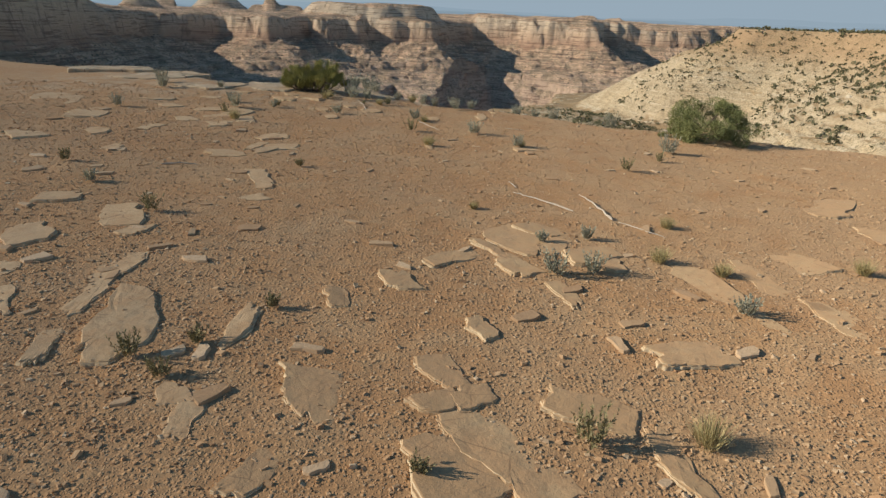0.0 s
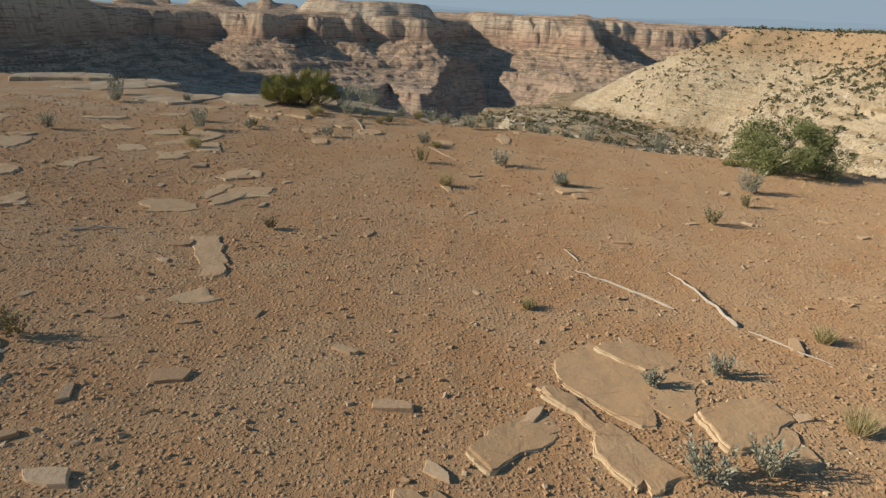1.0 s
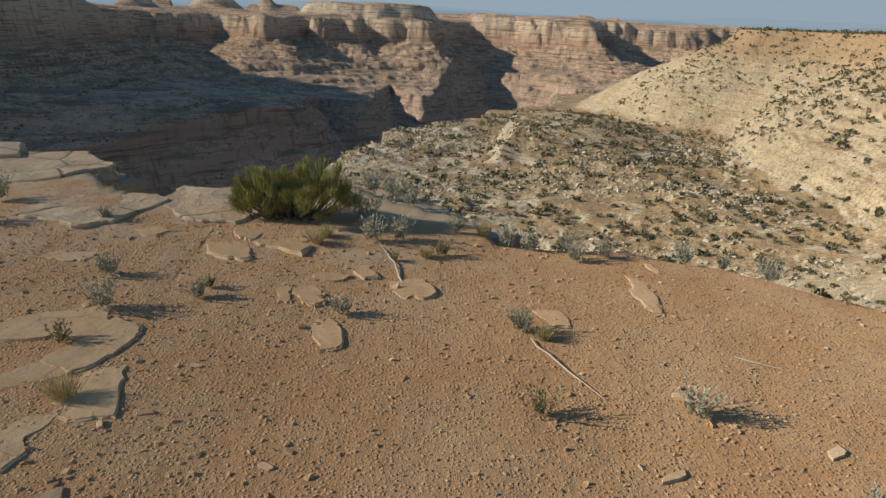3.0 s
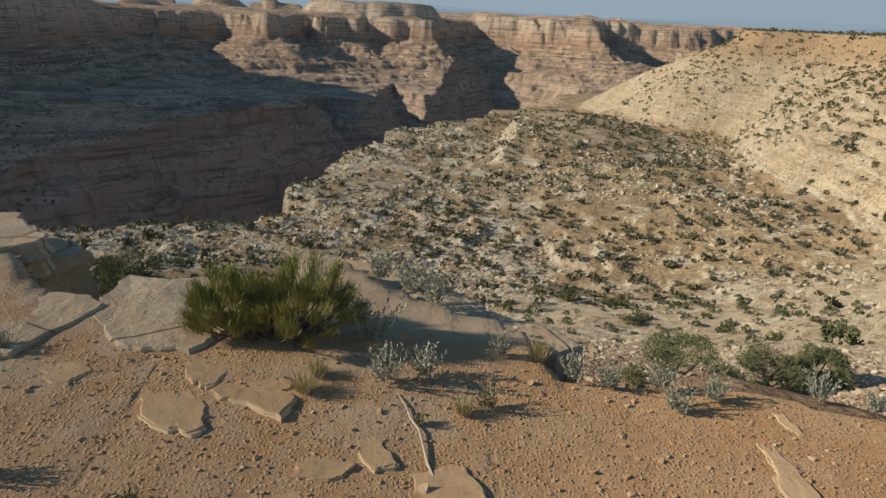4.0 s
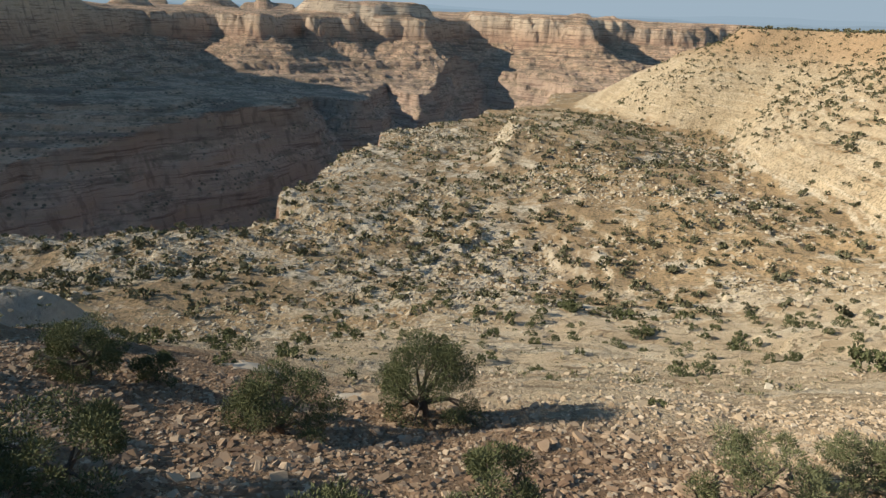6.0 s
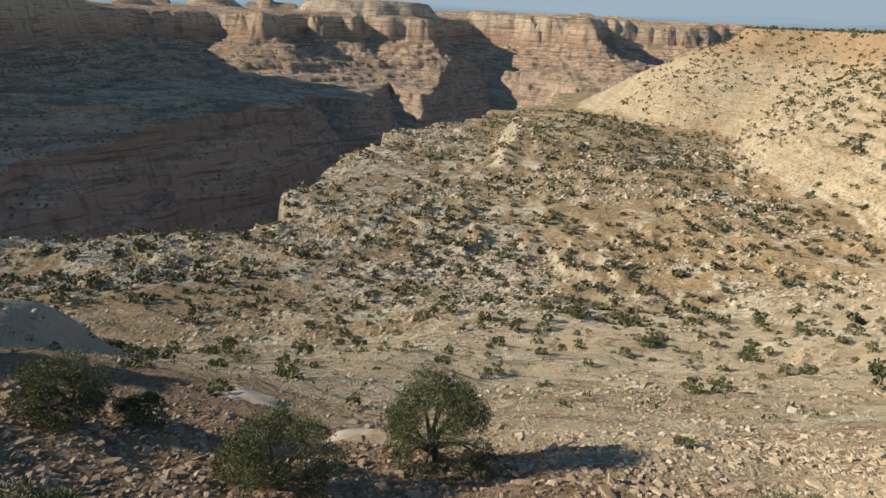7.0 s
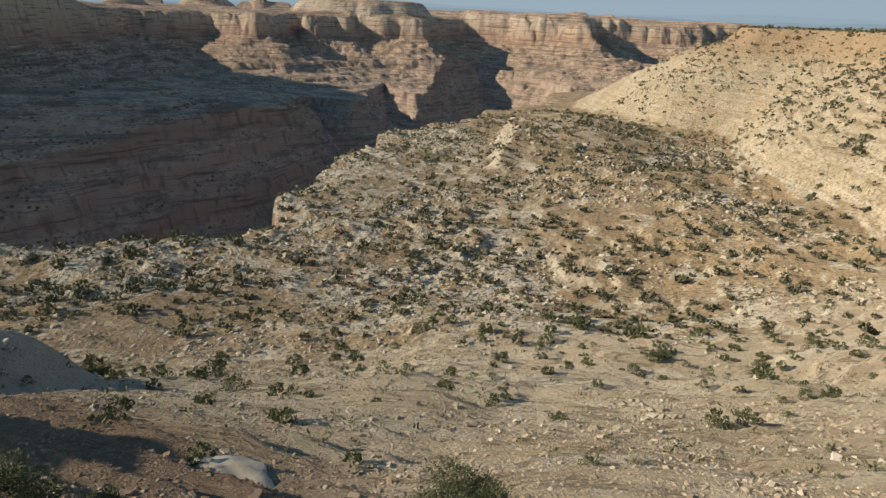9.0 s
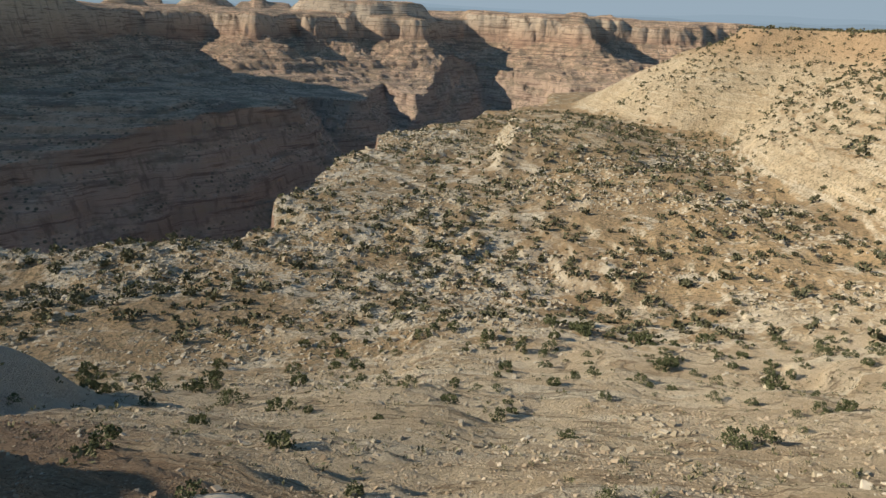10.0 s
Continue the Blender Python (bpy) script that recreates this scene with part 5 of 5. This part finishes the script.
def tea_bush(x, y, width, height):
    """A broomy green bush: dense brushes of thin upright stems on dark wood, down to the ground at its skirts."""
    rng = np.random.default_rng(77)
    ob = thing("desert_bush", "broad bush of upright yellow-green stems on the rim rock", "bush", "", Matrix.Translation((x, y, ground_z(x, y) - 0.03)))
    vs, qs, n = [], [], 0
    for i in range(112):
        # two thick heads and a thinner stretch between them, where the wood shows
        lobe, share = ((-0.29, 0.23), (0.2, 0.33))[i % 2] if i < 104 else (-0.06, 0.18)
        a = 2.399963 * i + rng.uniform(-0.3, 0.3)
        f = math.sqrt(((i // 2) + 0.5) / 52) if i < 104 else rng.uniform(0.2, 1)
        r = f * width * share
        tall = height * (0.66 if lobe < 0.1 else 0.84)
        head = Vector((lobe * width + math.cos(a) * r, math.sin(a) * r * 0.85, tall * (1 - 0.8 * f ** 2.2) * rng.uniform(0.45, 1.15) + 0.04))
        foot = Vector((head.x * 0.4, head.y * 0.3, 0))
        mid = foot.lerp(head, 0.5) + Vector((rng.normal() * 0.05, rng.normal() * 0.05, -0.03))
        part("branch", mesh_of("branch", *tube([foot, mid, head], [0.012, 0.008, 0.003], 5), mat_bark), ob, "dark woody branch")
        k = int(rng.uniform(220, 360))
        out = np.array([math.cos(a), math.sin(a) * 0.8, 0]) * f * 0.7
        size = rng.uniform(0.025, 0.05)
        along = rng.uniform(0.55, 1.0, (k, 1))
        base = np.array(mid) * (1 - along) + np.array(head) * along + rng.normal(size=(k, 3)) * np.array([size, size, size * 0.7])
        base[:, 2] = np.maximum(base[:, 2], 0.01)
        way = np.array([0, 0, 1.0]) + out + rng.normal(size=(k, 3)) * np.array([0.3, 0.3, 0.15])
        v, q = sprigs(base, way, height * rng.uniform(0.06, 0.17, k), 0.0052 * rng.uniform(0.7, 1.3, k), rng)
        vs.append(v)
        qs.append(q + n)
        n += len(v)
    part("foliage", quick_mesh("foliage", np.concatenate(vs), np.concatenate(qs), mat_tea), ob)


tea_bush(-1.5, 19.9, 1.75, 1.0)


# ---- dead wood ----
def stick(points, r0, r1, label="bleached dead branch lying on the dirt"):
    rng = random.Random(int(points[0][0] * 100))
    way = []
    for (ax, ay, az), (bx, by, bz) in zip(points[:-1], points[1:]):
        for f in (0.0, 0.3, 0.65):
            way.append((ax + (bx - ax) * f + rng.uniform(-1, 1) * r0 * 0.7, ay + (by - ay) * f + rng.uniform(-1, 1) * r0 * 0.7, az + (bz - az) * f + rng.uniform(0, 1) * r0 * 0.4))
    way.append(points[-1])
    pts = [(x, y, ground_z(x, y) + r0 * 0.4 + dz) for x, y, dz in way]
    radii = [0.62 * (r0 + (r1 - r0) * i / (len(pts) - 1)) * rng.uniform(0.75, 1.3) for i in range(len(pts))]
    radii[0], radii[-1] = r0 * 0.3, r1 * 0.3
    tagged(new("dead_branch", mesh_of("dead_branch", *tube(pts, radii, 7), mat_dead)), label, "branch", "dead branches")


stick([(4.20, 9.80, 0), (4.16, 9.98, 0.01), (4.12, 10.3, 0.02), (4.05, 10.7, 0.015), (4.0, 11.05, 0)], 0.03, 0.010)
stick([(3.72, 10.1, 0), (3.5, 10.38, 0.01), (3.25, 10.66, 0.01), (3.1, 10.82, 0.0), (2.96, 10.98, 0)], 0.022, 0.010)
stick([(3.06, 11.25, 0), (3.0, 11.45, 0.02), (2.97, 11.6, 0)], 0.014, 0.008)
stick([(4.25, 9.75, 0), (4.45, 9.45, 0.01), (4.7, 9.2, 0)], 0.016, 0.008)
stick([(1.45, 16.75, 0.01), (1.65, 16.3, 0.01), (1.95, 15.75, 0)], 0.018, 0.01)
stick([(-2.4, 11.2, 0.0), (-2.15, 11.35, 0.01), (-1.9, 11.42, 0)], 0.02, 0.012)
stick([(0.12, 18.0, 0.0), (0.0, 18.5, 0.02), (-0.2, 19.0, 0.0)], 0.02, 0.01)
stick([(3.5, 16.6, 0.0), (3.7, 16.45, 0.01), (3.95, 16.35, 0.0)], 0.01, 0.006)


# ---- loose stones on the dirt, and rubble down the slope ----
def stones(x, y, size, flat, seed, sink=0.2):
    """Angular stones: knocked-about blocks, one for each place."""
    rng = np.random.default_rng(seed)
    n = len(x)
    z = land(x, y)[0]
    box = np.array([(sx, sy, sz) for sz in (-1, 1) for sx, sy in ((-1, -1), (1, -1), (1, 1), (-1, 1))], float) * 0.5
    v = box[None] * rng.uniform(0.62, 1.3, (n, 8, 3)) * np.stack([np.ones(n), rng.uniform(0.5, 1, n), flat * rng.uniform(0.6, 1.3, n)], 1)[:, None, :]
    v[:, 4:, :2] *= rng.uniform(0.45, 1.0, (n, 1, 2))
    ax = rng.normal(size=(n, 3)) * np.array([0.25, 0.25, 1.0])
    a, t = rng.uniform(0, 2 * math.pi, n), rng.normal(size=(n, 2)) * 0.28
    c, s = np.cos(a)[:, None], np.sin(a)[:, None]
    vx, vy, vz = v[..., 0], v[..., 1], v[..., 2]
    vz = vz + vx * t[:, :1] + vy * t[:, 1:]
    v = np.stack([vx * c - vy * s, vx * s + vy * c, vz], 2) * size[:, None, None]
    v += np.stack([x, y, z + size * flat * (0.5 - sink)], 1)[:, None, :]
    f = np.array([(4, 5, 6, 7), (0, 1, 5, 4), (1, 2, 6, 5), (2, 3, 7, 6), (3, 0, 4, 7)])
    return v.reshape(-1, 3), (f[None] + 8 * np.arange(n)[:, None, None]).reshape(-1, 4)


def gravel():
    rng = np.random.default_rng(21)
    n = 104000
    y = 2.6 + 17.0 * rng.uniform(size=n) ** 1.45
    x = 1.2 + rng.uniform(-1, 1, n) * (2.0 + 0.6 * y)
    patch = 0.58 + 0.6 * fbm(x, y, 2.2, 3, 401) + 0.15 * smooth(2.5, -1.5, x)
    keep = (rng.uniform(size=n) < patch) & (land(x, y)[1] == 0)
    x, y = x[keep], y[keep]
    size = np.clip(rng.lognormal(math.log(0.0155), 0.42, len(x)), 0.008, 0.06) * (1 + 0.025 * y)
    return x, y, size


gx, gy, gs = gravel()
v, q = stones(gx, gy, gs, 0.45, 31, 0.36)
tagged(new("gravel", quick_mesh("gravel", v, q, mat_rubble)), "brown and buff gravel strewn over the red dirt", "gravel", kind="stuff")



def shard_mesh(seed):
    """A small thin plate of stone, a metre long before it is scaled."""
    rng = random.Random(seed)
    ring = broken_outline(rng, 1.0, 0.62, 2, rng.uniform(-0.5, 0.5), (0.5,))
    n = len(ring)
    verts = [(x * f, y * f, z + rng.uniform(-0.012, 0.012)) for z, f in ((-0.08, 1.05), (0.11, 1.0), (0.13, 0.95)) for x, y in ring]
    faces = [(l * n + i, l * n + (i + 1) % n, (l + 1) * n + (i + 1) % n, (l + 1) * n + i) for l in range(2) for i in range(n)]
    return mesh_of("shard", verts, faces + [tuple(range(2 * n, 3 * n))], mat_stone)


STONE_MESHES = []
for k in range(10):
    v, q = stones(np.zeros(1), np.zeros(1), np.ones(1), 0.5, 700 + k)
    v = v - v.mean(0)
    shard = shard_mesh(900 + k)
    ledge_piece = shard.copy()
    ledge_piece.materials[0] = mat_talus
    STONE_MESHES.append((quick_mesh("stone", v, q, mat_stone), shard, ledge_piece))
rng = random.Random(9)
for k in range(295):
    y = 3.0 + 13.0 * rng.random() ** 1.1
    x = 1.2 + rng.uniform(-1, 1) * (1.8 + 0.52 * y)
    flake = rng.random() < (0.75 if x < 1 - 0.1 * y else 0.3)
    s = rng.uniform(0.09, 0.26) if flake else rng.uniform(0.03, 0.06)
    ob = part("stone", STONE_MESHES[k % 10][1 if flake else 0], ground)
    tip = Matrix.Rotation(rng.uniform(-0.12, 0.12), 4, "X")
    ob.matrix_world = Matrix.Translation((x, y, ground_z(x, y) + (-0.02 if flake else 0.1) * s)) @ Matrix.Rotation(rng.uniform(0, 6.28), 4, "Z") @ tip @ Matrix.Diagonal((s, s * (rng.uniform(0.6, 1.1) if flake else 1), s, 1))


def slope_rubble():
    rng = np.random.default_rng(22)
    n = 70000
    y = 20.5 + 92.0 * rng.uniform(size=n) ** 1.15
    x = rng.uniform(-1, 1, n) * (0.72 * (y - 8) + 3)
    patch = 0.66 + 0.9 * fbm(x, y, 9, 3, 411) - 0.5 * smooth(64, 80, y) + 0.9 * fbm(0.5 * x, 1.6 * y, 14, 3, 412) * smooth(50, 70, y)
    keep = (rng.uniform(size=n) < patch) & (land(x, y)[1] == 1)
    x, y = x[keep], y[keep]
    thin_out = rng.uniform(size=len(x)) < np.interp(y, [40, 70, 112], [1.0, 0.95, 0.7])
    x, y = x[thin_out], y[thin_out]
    size = np.clip(rng.lognormal(math.log(0.125), 0.55, len(x)), 0.05, 0.45) * np.clip((y - 16) / 12, 0.35, 1.0) * np.interp(y, [44, 60, 100], [1.0, 1.0, 1.3])
    return x, y, size


def near_rubble():
    rng = np.random.default_rng(25)
    n = 30000
    y = 21.5 + 27.0 * rng.uniform(size=n) ** 0.9
    x = rng.uniform(-1, 1, n) * (0.62 * (y - 8) + 2)
    keep = (rng.uniform(size=n) < 0.8 + 0.7 * fbm(x, y, 5, 3, 413)) & (land(x, y)[1] == 1)
    x, y = x[keep], y[keep]
    return x, y, np.clip(rng.lognormal(math.log(0.14), 0.5, len(x)), 0.06, 0.42) * np.clip((y - 15) / 11, 0.5, 1.0)


rx, ry, rs = (np.concatenate(pair) for pair in zip(slope_rubble(), near_rubble()))
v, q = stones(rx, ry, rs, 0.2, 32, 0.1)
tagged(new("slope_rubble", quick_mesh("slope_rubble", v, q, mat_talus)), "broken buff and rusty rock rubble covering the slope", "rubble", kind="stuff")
for k in range(260):
    y = 23.5 + 30 * rng.random()
    x = rng.uniform(-1, 1) * (0.6 * (y - 8) + 2)
    s = rng.uniform(0.25, 0.7) * min(1.0, (y - 16) / 14)
    ob = part("rock", STONE_MESHES[k % 10][2], rock_slope)
    ob.matrix_world = Matrix.Translation((x, y, ground_z(x, y) + 0.08 * s)) @ Matrix.Rotation(rng.uniform(0, 6.28), 4, "Z") @ Matrix.Rotation(rng.uniform(-0.3, 0.3), 4, "X") @ Matrix.Diagonal((s, s, s, 1))


def bench_rocks():
    """Broken ledge rock standing out of the slope, the bench and the hillside."""
    rng = np.random.default_rng(23)
    n = 66000
    r = 48 + 560 * rng.uniform(size=n) ** 1.2
    a = np.radians(rng.uniform(-43, 42, n))
    x, y = -1 + r * np.sin(a), 22 + r * np.cos(a)
    region = land(x, y)[1]
    rough = 0.42 + 1.6 * fbm(x, y, 40, 4, 421) + 0.5 * fbm(x, y, 9, 2, 422)
    keep = (rng.uniform(size=n) < rough * np.where(region == 4, 0.08, np.where(region == 1, 0.3, 1.0))) & np.isin(region, (1, 2, 4))
    x, y, r = x[keep], y[keep], r[keep]
    size = np.clip(rng.lognormal(0.0, 0.5, len(x)), 0.4, 3.0) * np.interp(r, [48, 90, 160, 300, 600], [0.3, 0.42, 0.7, 1.05, 1.6])
    return x, y, size


bx, by, bs = bench_rocks()
v, q = stones(bx, by, bs, 0.4, 33, 0.3)
tagged(new("ledge_rocks", quick_mesh("ledge_rocks", v, q, mat_ledge)), "broken cream and grey ledge rocks strewn over the bench", "rocks", kind="stuff")
